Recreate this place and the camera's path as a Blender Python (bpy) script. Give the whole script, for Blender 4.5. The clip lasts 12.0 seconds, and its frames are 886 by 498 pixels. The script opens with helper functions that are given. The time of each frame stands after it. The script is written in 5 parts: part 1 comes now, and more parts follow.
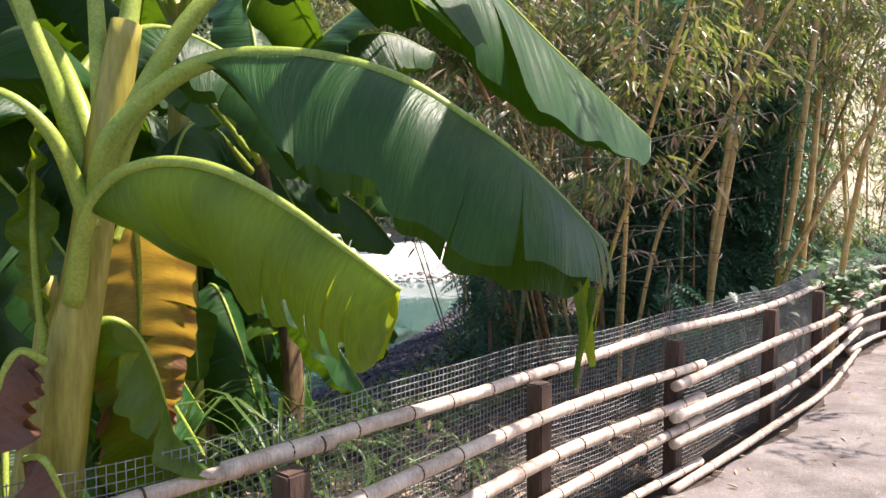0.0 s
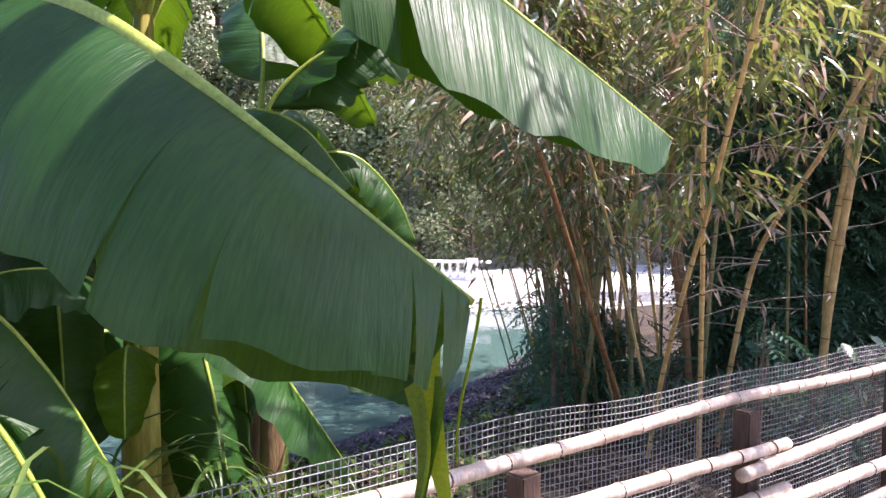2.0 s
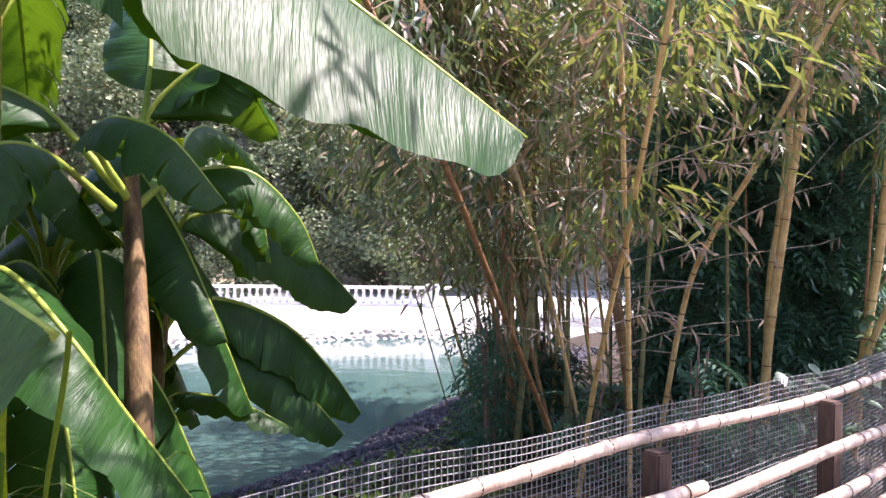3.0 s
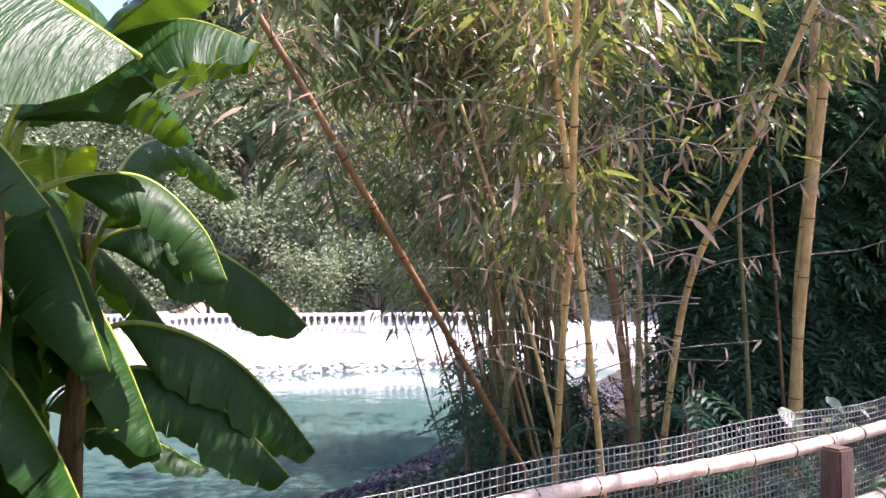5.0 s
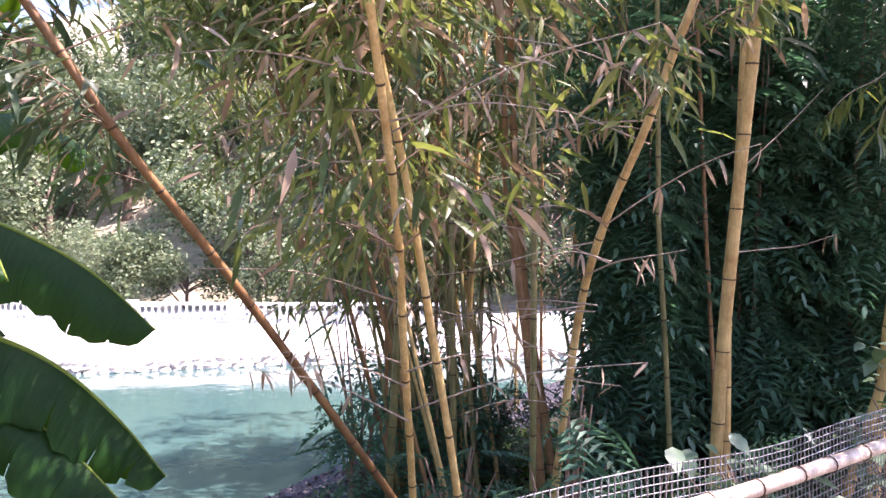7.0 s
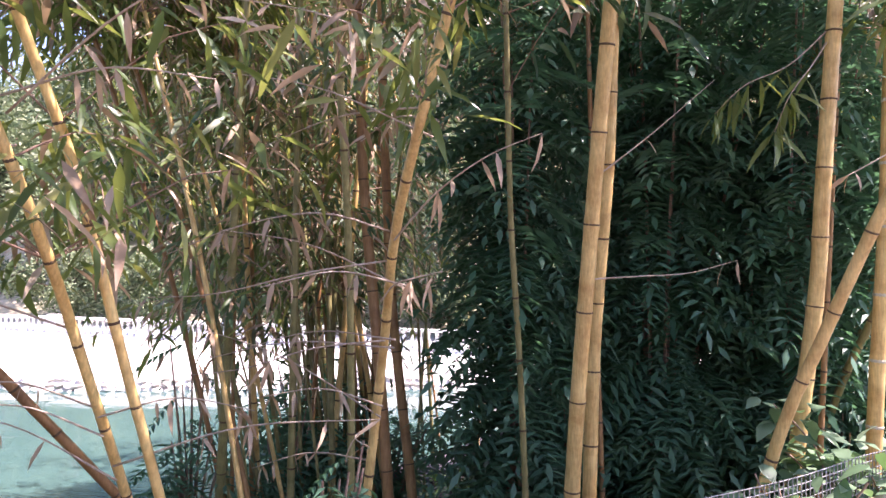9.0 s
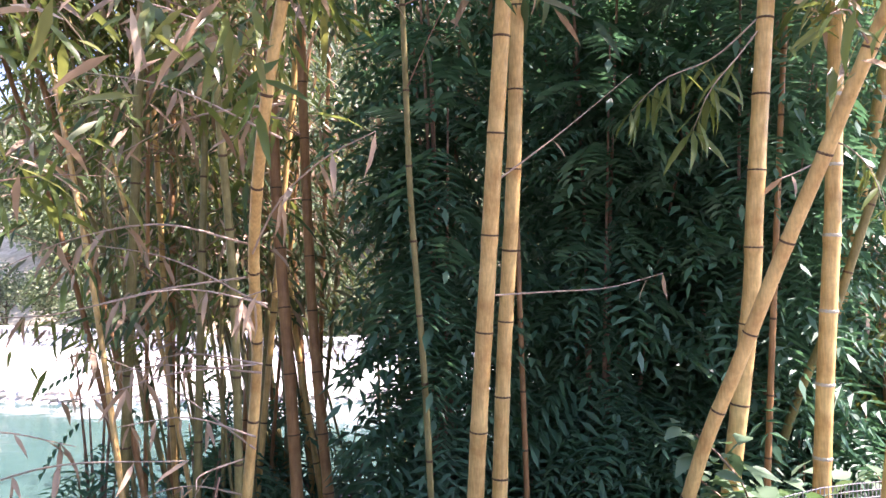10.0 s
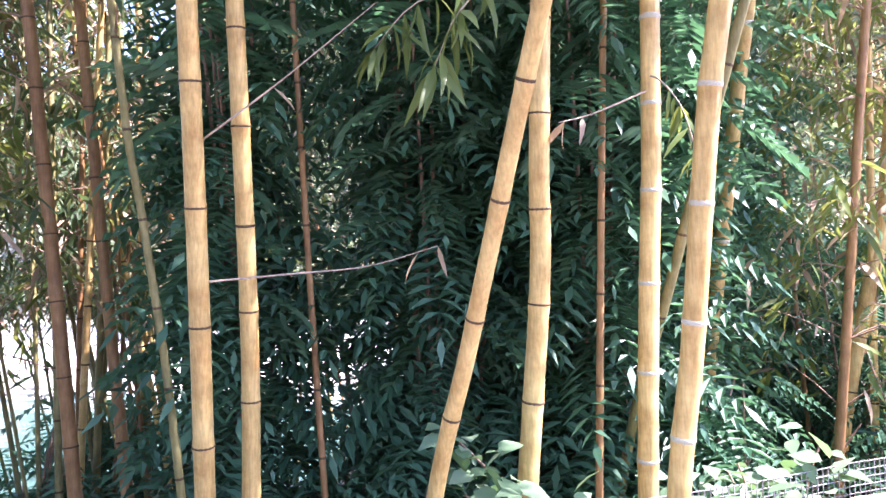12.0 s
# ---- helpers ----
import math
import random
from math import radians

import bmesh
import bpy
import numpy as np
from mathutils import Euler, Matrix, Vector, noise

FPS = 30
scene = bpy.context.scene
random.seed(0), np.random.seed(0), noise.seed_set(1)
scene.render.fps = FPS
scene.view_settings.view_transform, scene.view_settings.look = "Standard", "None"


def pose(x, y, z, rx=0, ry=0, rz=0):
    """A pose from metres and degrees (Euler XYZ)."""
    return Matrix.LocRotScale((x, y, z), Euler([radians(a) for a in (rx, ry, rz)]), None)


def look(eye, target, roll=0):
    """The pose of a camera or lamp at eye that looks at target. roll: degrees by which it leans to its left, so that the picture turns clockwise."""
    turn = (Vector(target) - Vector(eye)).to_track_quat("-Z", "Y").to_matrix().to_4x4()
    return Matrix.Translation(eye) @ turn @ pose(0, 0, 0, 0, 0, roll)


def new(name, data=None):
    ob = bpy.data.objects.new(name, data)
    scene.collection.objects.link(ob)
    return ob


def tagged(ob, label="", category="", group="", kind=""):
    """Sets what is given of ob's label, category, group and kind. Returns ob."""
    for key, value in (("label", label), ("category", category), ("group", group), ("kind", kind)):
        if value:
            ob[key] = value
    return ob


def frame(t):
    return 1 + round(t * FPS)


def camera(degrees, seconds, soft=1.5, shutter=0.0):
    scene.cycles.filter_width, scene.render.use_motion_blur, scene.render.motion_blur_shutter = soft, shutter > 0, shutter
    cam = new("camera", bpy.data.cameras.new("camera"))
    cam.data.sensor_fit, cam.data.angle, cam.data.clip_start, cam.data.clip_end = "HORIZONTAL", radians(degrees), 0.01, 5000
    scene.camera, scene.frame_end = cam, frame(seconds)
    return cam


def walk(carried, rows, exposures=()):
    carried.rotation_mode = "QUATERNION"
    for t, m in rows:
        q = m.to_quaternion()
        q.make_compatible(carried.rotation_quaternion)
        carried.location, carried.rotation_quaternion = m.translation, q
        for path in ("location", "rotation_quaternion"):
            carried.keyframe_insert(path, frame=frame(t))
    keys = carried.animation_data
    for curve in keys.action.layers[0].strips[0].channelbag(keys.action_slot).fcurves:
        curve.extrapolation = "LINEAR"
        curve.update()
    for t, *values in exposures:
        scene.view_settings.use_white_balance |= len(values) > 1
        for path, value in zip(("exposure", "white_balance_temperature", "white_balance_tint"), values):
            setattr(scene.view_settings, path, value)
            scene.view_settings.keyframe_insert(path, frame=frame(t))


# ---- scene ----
cam = camera(63.0, 12.0)
PATH = [
    (0, (0.599, 0.861, 1.720), (0.664, 2.855, 1.581), 0.03),
    (0.5, (0.723, 1.091, 1.718), (0.623, 3.086, 1.617), -0.41),
    (1, (0.862, 1.285, 1.725), (0.538, 3.256, 1.630), -0.99),
    (1.5, (1.035, 1.448, 1.725), (0.568, 3.392, 1.675), -1.76),
    (2, (1.218, 1.699, 1.714), (0.942, 3.679, 1.644), 0.38),
    (2.5, (1.375, 1.928, 1.717), (1.178, 3.917, 1.674), 0.52),
    (3, (1.582, 2.111, 1.684), (1.374, 4.100, 1.688), 0.17),
    (3.5, (1.767, 2.332, 1.680), (1.556, 4.320, 1.697), -0.19),
    (3.7, (1.849, 2.428, 1.669), (1.618, 4.415, 1.684), 0.11),
    (5.3, (2.407, 3.063, 1.589), (1.940, 5.006, 1.679), -1.14),
    (5.5, (2.420, 3.167, 1.612), (1.973, 5.115, 1.684), -1.09),
    (6, (2.571, 3.382, 1.626), (2.124, 5.330, 1.696), -1.38),
    (6.5, (2.759, 3.593, 1.627), (2.315, 5.542, 1.678), -1.19),
    (7, (2.939, 3.797, 1.646), (2.473, 5.741, 1.693), -0.48),
    (7.2, (3.023, 3.876, 1.640), (2.548, 5.819, 1.688), 0.03),
    (8.8, (3.733, 4.612, 1.660), (3.153, 6.523, 1.769), 0.88),
    (9, (3.843, 4.705, 1.642), (3.231, 6.605, 1.759), 1.02),
    (9.5, (4.010, 4.924, 1.666), (3.369, 6.814, 1.792), 1.01),
    (10, (4.241, 5.122, 1.681), (3.570, 7.001, 1.823), 0.83),
    (10.5, (4.486, 5.312, 1.678), (3.767, 7.173, 1.826), 0.51),
    (11, (4.676, 5.544, 1.696), (3.930, 7.397, 1.800), -0.23),
    (11.5, (4.788, 5.734, 1.696), (4.045, 7.589, 1.796), -1.05),
    (12, (4.979, 5.928, 1.698), (4.243, 7.786, 1.776), -1.48),
]
walk(cam, [(t, look(eye, target, roll)) for t, eye, target, roll in PATH],
     [(0.0, 1.1, 6700, 22), (1.5, 1.45, 6350, 33), (3.5, 1.45, 6300, 35), (5.5, 1.65, 6300, 37), (7.2, 1.85, 6300, 38), (9.0, 1.85, 6450, 38), (10.5, 2.25, 6350, 36), (12.0, 2.6, 5950, 36)])

# ---------------------------------------------------------------- light
SUN_DIR = Vector((0.47, 0.13, 0.85)).normalized()
world = bpy.data.worlds.new("World")
scene.world = world
world.use_nodes = True
sky = world.node_tree.nodes.new("ShaderNodeTexSky")
sky.sky_type, sky.sun_disc = "NISHITA", False
sky.sun_elevation = math.asin(SUN_DIR.z)
sky.sun_rotation = math.atan2(SUN_DIR.x, SUN_DIR.y)
background = world.node_tree.nodes["Background"]
world.node_tree.links.new(sky.outputs[0], background.inputs[0])
background.inputs[1].default_value = 0.15
sun = new("sun", bpy.data.lights.new("sun", "SUN"))
sun.data.energy, sun.data.angle, sun.data.color = 5.0, radians(0.55), (1.0, 0.94, 0.84)
sun.matrix_world = look(SUN_DIR * 30, (0, 0, 0))

# ---------------------------------------------------------------- materials


def nodes_of(name):
    m = bpy.data.materials.new(name)
    m.use_nodes = True
    t = m.node_tree
    return m, t, t.nodes["Principled BSDF"], t.nodes["Material Output"]


def add(t, kind, **values):
    n = t.nodes.new(kind)
    for key, value in values.items():
        n.inputs[key].default_value = value
    return n


def ramp(t, source, stops):
    r = t.nodes.new("ShaderNodeValToRGB")
    while len(r.color_ramp.elements) < len(stops):
        r.color_ramp.elements.new(0.5)
    for e, (p, c) in zip(r.color_ramp.elements, stops):
        e.position, e.color = p, (*c, 1)
    t.links.new(source, r.inputs[0])
    return r


def mixed(t, factor, a, b, mode="MIX"):
    n = t.nodes.new("ShaderNodeMix")
    n.data_type, n.blend_type = "RGBA", mode
    if isinstance(factor, float):
        n.inputs[0].default_value = factor
    else:
        t.links.new(factor, n.inputs[0])
    t.links.new(a, n.inputs[6])
    t.links.new(b, n.inputs[7])
    return n.outputs[2]


def surface(name, dark, light, scale=8.0, rough=0.7, bump=0.3, fine=90.0, stretch=(1, 1, 1), metal=0.0, spec=0.4, distance=0.01):
    """A rough surface in two colours: broad stains, fine grain and relief, in metres of object space."""
    m, t, p, _ = nodes_of(name)
    co = t.nodes.new("ShaderNodeTexCoord")
    mp = add(t, "ShaderNodeMapping", Scale=stretch)
    t.links.new(co.outputs["Object"], mp.inputs[0])
    broad = add(t, "ShaderNodeTexNoise", Scale=scale, Detail=6.0, Roughness=0.65)
    grain = add(t, "ShaderNodeTexNoise", Scale=fine, Detail=4.0, Roughness=0.7)
    t.links.new(mp.outputs[0], broad.inputs[0])
    t.links.new(mp.outputs[0], grain.inputs[0])
    a = ramp(t, broad.outputs[0], [(0.32, dark), (0.68, light)])
    b = ramp(t, grain.outputs[0], [(0.3, (0.55, 0.55, 0.55)), (0.7, (1.25, 1.25, 1.25))])
    t.links.new(mixed(t, 0.8, a.outputs[0], b.outputs[0], "MULTIPLY"), p.inputs["Base Color"])
    p.inputs["Roughness"].default_value = rough
    p.inputs["Metallic"].default_value = metal
    p.inputs["Specular IOR Level"].default_value = spec
    bm = add(t, "ShaderNodeBump", Strength=bump, Distance=distance)
    t.links.new(grain.outputs[0], bm.inputs["Height"])
    t.links.new(bm.outputs[0], p.inputs["Normal"])
    return m


def leafy(name, colours, glow, through_part=0.35, rough=0.45, spec=0.4):
    """Thin foliage: colour varies leaf by leaf, and light passes through."""
    m, t, p, out = nodes_of(name)
    geo = t.nodes.new("ShaderNodeNewGeometry")
    n = len(colours) - 1
    r = ramp(t, geo.outputs["Random Per Island"], [(i / n, c) for i, c in enumerate(colours)])
    t.links.new(r.outputs[0], p.inputs["Base Color"])
    p.inputs["Roughness"].default_value = rough
    p.inputs["Specular IOR Level"].default_value = spec
    tr = t.nodes.new("ShaderNodeBsdfTranslucent")
    tint = t.nodes.new("ShaderNodeRGB")
    tint.outputs[0].default_value = (*glow, 1)
    t.links.new(mixed(t, 0.5, r.outputs[0], tint.outputs[0]), tr.inputs[0])
    mx = t.nodes.new("ShaderNodeMixShader")
    mx.inputs[0].default_value = through_part
    t.links.new(p.outputs[0], mx.inputs[1])
    t.links.new(tr.outputs[0], mx.inputs[2])
    t.links.new(mx.outputs[0], out.inputs[0])
    return m


def blade_material(name, dark, light, glow, through_part, rough=0.42, edge=None, coat=0.1, gloss=0.65):
    """A banana leaf: fine ribs across the blade, broad tone, gloss, light passing through. UV: metres along, share across."""
    m, t, p, out = nodes_of(name)
    uv = t.nodes.new("ShaderNodeUVMap")
    sep = t.nodes.new("ShaderNodeSeparateXYZ")
    t.links.new(uv.outputs[0], sep.inputs[0])
    stretch = add(t, "ShaderNodeMapping", Scale=(1, 0.03, 1))
    t.links.new(uv.outputs[0], stretch.inputs[0])
    ribs = add(t, "ShaderNodeTexNoise", Scale=150.0, Detail=2.0, Roughness=0.6)
    t.links.new(stretch.outputs[0], ribs.inputs[0])
    folds = add(t, "ShaderNodeTexNoise", Scale=28.0, Detail=2.0, Roughness=0.5)
    t.links.new(stretch.outputs[0], folds.inputs[0])
    co = t.nodes.new("ShaderNodeTexCoord")
    broad = add(t, "ShaderNodeTexNoise", Scale=5.0, Detail=5.0, Roughness=0.6)
    t.links.new(co.outputs["Object"], broad.inputs[0])
    base = ramp(t, broad.outputs[0], [(0.3, dark), (0.7, light)])
    tone = ramp(t, ribs.outputs[0], [(0.3, (0.72, 0.75, 0.7)), (0.7, (1.2, 1.18, 1.2))])
    colour = mixed(t, 0.7, base.outputs[0], tone.outputs[0], "MULTIPLY")
    if edge:
        # dry margin and dead spots with an outline of their own
        ad = t.nodes.new("ShaderNodeMath")
        ad.operation = "MULTIPLY_ADD"
        ad.inputs[1].default_value = 0.55
        t.links.new(broad.outputs[0], ad.inputs[0])
        t.links.new(sep.outputs[1], ad.inputs[2])
        rim = ramp(t, ad.outputs[0], [(edge[0], (0, 0, 0)), (edge[0] + 0.06, (1, 1, 1))])
        dry = t.nodes.new("ShaderNodeRGB")
        dry.outputs[0].default_value = (*edge[1], 1)
        colour = mixed(t, rim.outputs[0], colour, dry.outputs[0])
    t.links.new(colour, p.inputs["Base Color"])
    p.inputs["Roughness"].default_value = rough
    p.inputs["Specular IOR Level"].default_value = gloss
    p.inputs["Coat Weight"].default_value = coat
    p.inputs["Coat Roughness"].default_value = 0.42
    hgt = t.nodes.new("ShaderNodeMath")
    hgt.operation = "MULTIPLY_ADD"
    hgt.inputs[1].default_value = 3.0
    t.links.new(folds.outputs[0], hgt.inputs[0])
    t.links.new(ribs.outputs[0], hgt.inputs[2])
    bm = add(t, "ShaderNodeBump", Strength=0.4, Distance=0.008)
    t.links.new(hgt.outputs[0], bm.inputs["Height"])
    t.links.new(bm.outputs[0], p.inputs["Normal"])
    tr = t.nodes.new("ShaderNodeBsdfTranslucent")
    tint = t.nodes.new("ShaderNodeRGB")
    tint.outputs[0].default_value = (*glow, 1)
    t.links.new(mixed(t, 0.7, tint.outputs[0], tone.outputs[0], "MULTIPLY"), tr.inputs[0])
    mx = t.nodes.new("ShaderNodeMixShader")
    mx.inputs[0].default_value = through_part
    t.links.new(p.outputs[0], mx.inputs[1])
    t.links.new(tr.outputs[0], mx.inputs[2])
    t.links.new(mx.outputs[0], out.inputs[0])
    return m


def cane(name, dark, light, rough=0.4):
    """Bamboo cane: long grain, blotches, a different tone for each pole."""
    m, t, p, _ = nodes_of(name)
    co = t.nodes.new("ShaderNodeTexCoord")
    info = t.nodes.new("ShaderNodeObjectInfo")
    mp = add(t, "ShaderNodeMapping", Scale=(1, 1, 0.12))
    t.links.new(co.outputs["Object"], mp.inputs[0])
    broad = add(t, "ShaderNodeTexNoise", Scale=9.0, Detail=6.0, Roughness=0.65)
    grain = add(t, "ShaderNodeTexNoise", Scale=130.0, Detail=3.0)
    t.links.new(co.outputs["Object"], broad.inputs[0])
    t.links.new(mp.outputs[0], grain.inputs[0])
    a = ramp(t, broad.outputs[0], [(0.28, dark), (0.62, light)])
    b = ramp(t, grain.outputs[0], [(0.3, (0.7, 0.68, 0.64)), (0.7, (1.15, 1.15, 1.15))])
    c = ramp(t, info.outputs["Random"], [(0.0, (0.86, 0.84, 0.8)), (1.0, (1.12, 1.14, 1.1))])
    col = mixed(t, 0.75, a.outputs[0], b.outputs[0], "MULTIPLY")
    t.links.new(mixed(t, 1.0, col, c.outputs[0], "MULTIPLY"), p.inputs["Base Color"])
    p.inputs["Roughness"].default_value = rough
    bm = add(t, "ShaderNodeBump", Strength=0.18, Distance=0.004)
    t.links.new(grain.outputs[0], bm.inputs["Height"])
    t.links.new(bm.outputs[0], p.inputs["Normal"])
    return m


M_GOLD = cane("golden_cane", (0.5, 0.28, 0.09), (0.84, 0.6, 0.25))
M_BROWN = cane("brown_cane", (0.23, 0.11, 0.045), (0.42, 0.23, 0.1), 0.5)
M_GREENCANE = cane("green_cane", (0.15, 0.14, 0.05), (0.32, 0.28, 0.12), 0.5)
M_RAIL = cane("weathered_cane", (0.36, 0.25, 0.19), (0.7, 0.57, 0.48), 0.5)
M_NODE = surface("node_scar", (0.07, 0.045, 0.025), (0.16, 0.1, 0.06), 30, 0.8)
M_NODEPALE = surface("pale_node", (0.5, 0.45, 0.33), (0.7, 0.66, 0.54), 30, 0.8)
M_POST = surface("weathered_post", (0.06, 0.035, 0.025), (0.17, 0.11, 0.08), 6, 0.85, 0.6, 60, (1, 1, 0.15))
M_WIRE = surface("galvanised_wire", (0.2, 0.2, 0.2), (0.42, 0.42, 0.43), 20, 0.5, 0.1, metal=0.3)
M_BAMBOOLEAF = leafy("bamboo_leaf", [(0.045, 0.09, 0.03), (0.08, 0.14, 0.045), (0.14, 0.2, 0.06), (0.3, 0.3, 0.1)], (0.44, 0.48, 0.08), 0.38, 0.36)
# Darker copy of bamboo_leaf: the grove's shade is put into its colours.
M_BAMBOODARK = leafy("bamboo_leaf_painted_shade", [(0.035, 0.075, 0.035), (0.06, 0.115, 0.05), (0.1, 0.15, 0.065), (0.18, 0.18, 0.1)], (0.2, 0.3, 0.09), 0.3, 0.45)
M_DRYLEAF = leafy("dry_bamboo_leaf", [(0.3, 0.2, 0.13), (0.42, 0.3, 0.2), (0.55, 0.44, 0.32)], (0.4, 0.26, 0.12), 0.25, 0.6)
M_FROND = leafy("pinnate_leaf", [(0.045, 0.125, 0.075), (0.075, 0.185, 0.11), (0.12, 0.24, 0.15)], (0.14, 0.34, 0.12), 0.36, 0.42, 0.5)
M_IVY = leafy("pale_creeper_leaf", [(0.1, 0.18, 0.1), (0.17, 0.26, 0.16), (0.23, 0.33, 0.22)], (0.2, 0.4, 0.06), 0.3, 0.4)
M_GRASS = leafy("grass_blade", [(0.05, 0.11, 0.025), (0.09, 0.17, 0.035), (0.15, 0.22, 0.07)], (0.2, 0.36, 0.05), 0.3, 0.35)
M_FARLEAF = leafy("far_tree_leaf", [(0.1, 0.15, 0.075), (0.17, 0.22, 0.11), (0.28, 0.31, 0.18)], (0.18, 0.25, 0.1), 0.25, 0.6)
M_TWIG = surface("twig_bark", (0.24, 0.14, 0.1), (0.44, 0.3, 0.22), 20, 0.7)
M_DRYTWIG = surface("dry_twig", (0.4, 0.29, 0.22), (0.6, 0.48, 0.38), 30, 0.7)
M_BARK = surface("tree_bark", (0.1, 0.07, 0.05), (0.22, 0.16, 0.11), 6, 0.9, 0.8)
M_BLADE = blade_material("banana_blade", (0.01, 0.052, 0.008), (0.024, 0.09, 0.014), (0.2, 0.4, 0.012), 0.2, 0.44, None, 0.0, 0.32)
# Young blades; brighter colour and glow also stand in for backlight on hanging leaves.
M_BLADE_LIGHT = blade_material("banana_blade_young_backlit", (0.03, 0.09, 0.008), (0.06, 0.13, 0.014), (0.55, 0.7, 0.015), 0.38, 0.45, (1.22, (0.3, 0.2, 0.05)), 0.0, 0.4)
M_BLADE_DRY = blade_material("banana_blade_dying", (0.27, 0.19, 0.03), (0.4, 0.28, 0.06), (0.68, 0.42, 0.05), 0.36, 0.55, (0.95, (0.24, 0.1, 0.04)))
M_BLADE_BROWN = blade_material("banana_blade_dead", (0.13, 0.06, 0.035), (0.26, 0.13, 0.075), (0.45, 0.15, 0.05), 0.3, 0.7)
M_RIB = surface("banana_midrib", (0.24, 0.34, 0.04), (0.42, 0.5, 0.08), 10, 0.4, 0.15, 120)
M_STEM = surface("banana_stem", (0.27, 0.23, 0.03), (0.5, 0.44, 0.1), 5, 0.45, 0.2, 60, (1, 1, 0.12))
M_STEM_OLD = surface("old_banana_stem", (0.06, 0.032, 0.02), (0.34, 0.22, 0.09), 14, 0.7, 0.5, 80, (1, 1, 0.1))
M_SOIL = surface("soil", (0.045, 0.035, 0.025), (0.1, 0.075, 0.05), 3, 0.95, 0.8, 40, distance=0.03)
M_PATH = surface("sandy_path", (0.13, 0.112, 0.1), (0.29, 0.26, 0.24), 2.2, 0.95, 0.6, 70)
M_STONE = surface("dark_gravel", (0.035, 0.033, 0.045), (0.11, 0.1, 0.115), 9, 0.7, 0.5)
M_LITTER = leafy("leaf_litter", [(0.16, 0.1, 0.06), (0.3, 0.22, 0.14), (0.42, 0.33, 0.23)], (0.3, 0.2, 0.1), 0.1, 0.8)
M_PLAZA = surface("pale_paving", (0.6, 0.56, 0.5), (0.78, 0.75, 0.7), 0.6, 0.8, 0.2, 20)
M_RUBBLE = surface("rubble_stone", (0.5, 0.46, 0.4), (0.74, 0.7, 0.64), 3, 0.9, 0.6)
M_WHITE = surface("white_balustrade_paint", (0.74, 0.72, 0.68), (0.84, 0.82, 0.79), 4, 0.7, 0.1)
M_HILL = surface("dry_hillside", (0.3, 0.28, 0.17), (0.56, 0.48, 0.35), 0.35, 0.95, 0.8, 3)


def water_material():
    m, t, p, _ = nodes_of("pond_water")
    p.inputs["Base Color"].default_value = (0.06, 0.125, 0.11, 1)
    p.inputs["Roughness"].default_value = 0.06
    p.inputs["IOR"].default_value = 1.33
    co = t.nodes.new("ShaderNodeTexCoord")
    n = add(t, "ShaderNodeTexNoise", Scale=2.2, Detail=4.0, Roughness=0.55)
    t.links.new(co.outputs["Object"], n.inputs[0])
    bm = add(t, "ShaderNodeBump", Strength=0.14, Distance=0.05)
    t.links.new(n.outputs[0], bm.inputs["Height"])
    t.links.new(bm.outputs[0], p.inputs["Normal"])
    return m


M_WATER = water_material()

# ---------------------------------------------------------------- mesh tools


def mesh_from(name, verts, faces, material, smooth=True, uvs=None):
    me = bpy.data.meshes.new(name)
    me.from_pydata([tuple(v) for v in verts], [], faces)
    if uvs is not None:
        layer = me.uv_layers.new(name="UVMap")
        loops = np.empty(len(me.loops), dtype=np.int32)
        me.loops.foreach_get("vertex_index", loops)
        layer.data.foreach_set("uv", np.asarray(uvs, dtype=np.float32)[loops].ravel())
    if smooth:
        me.polygons.foreach_set("use_smooth", np.ones(len(me.polygons), dtype=bool))
    me.materials.append(material)
    me.update()
    return me


def scatter_mesh(name, template, faces, places, frames, sizes, material, smooth=True):
    """One mesh of many copies of a small template (n x 3), each with its place, frame (3 x 3 by columns) and size."""
    template, faces = np.asarray(template, float), np.asarray(faces, dtype=np.int32)
    count, n = len(places), len(template)
    v = np.einsum("kij,nj->kni", frames * np.asarray(sizes)[:, None, None], template) + np.asarray(places)[:, None, :]
    f = (faces[None] + (np.arange(count) * n)[:, None, None]).reshape(-1, faces.shape[1])
    me = bpy.data.meshes.new(name)
    me.vertices.add(count * n)
    me.vertices.foreach_set("co", v.astype(np.float32).ravel())
    me.loops.add(f.size)
    me.loops.foreach_set("vertex_index", f.ravel())
    me.polygons.add(len(f))
    me.polygons.foreach_set("loop_start", np.arange(len(f), dtype=np.int32) * faces.shape[1])
    me.polygons.foreach_set("loop_total", np.full(len(f), faces.shape[1], dtype=np.int32))
    me.polygons.foreach_set("use_smooth", np.full(len(f), smooth, dtype=bool))
    me.materials.append(material)
    me.update(calc_edges=True)
    return me


def part(name, data, parent=None, label="", matrix=None):
    ob = new(name, data)
    if parent is not None:
        ob.parent = parent
    if matrix is not None:
        ob.matrix_basis = matrix
    if label:
        ob["label"] = label
    return ob


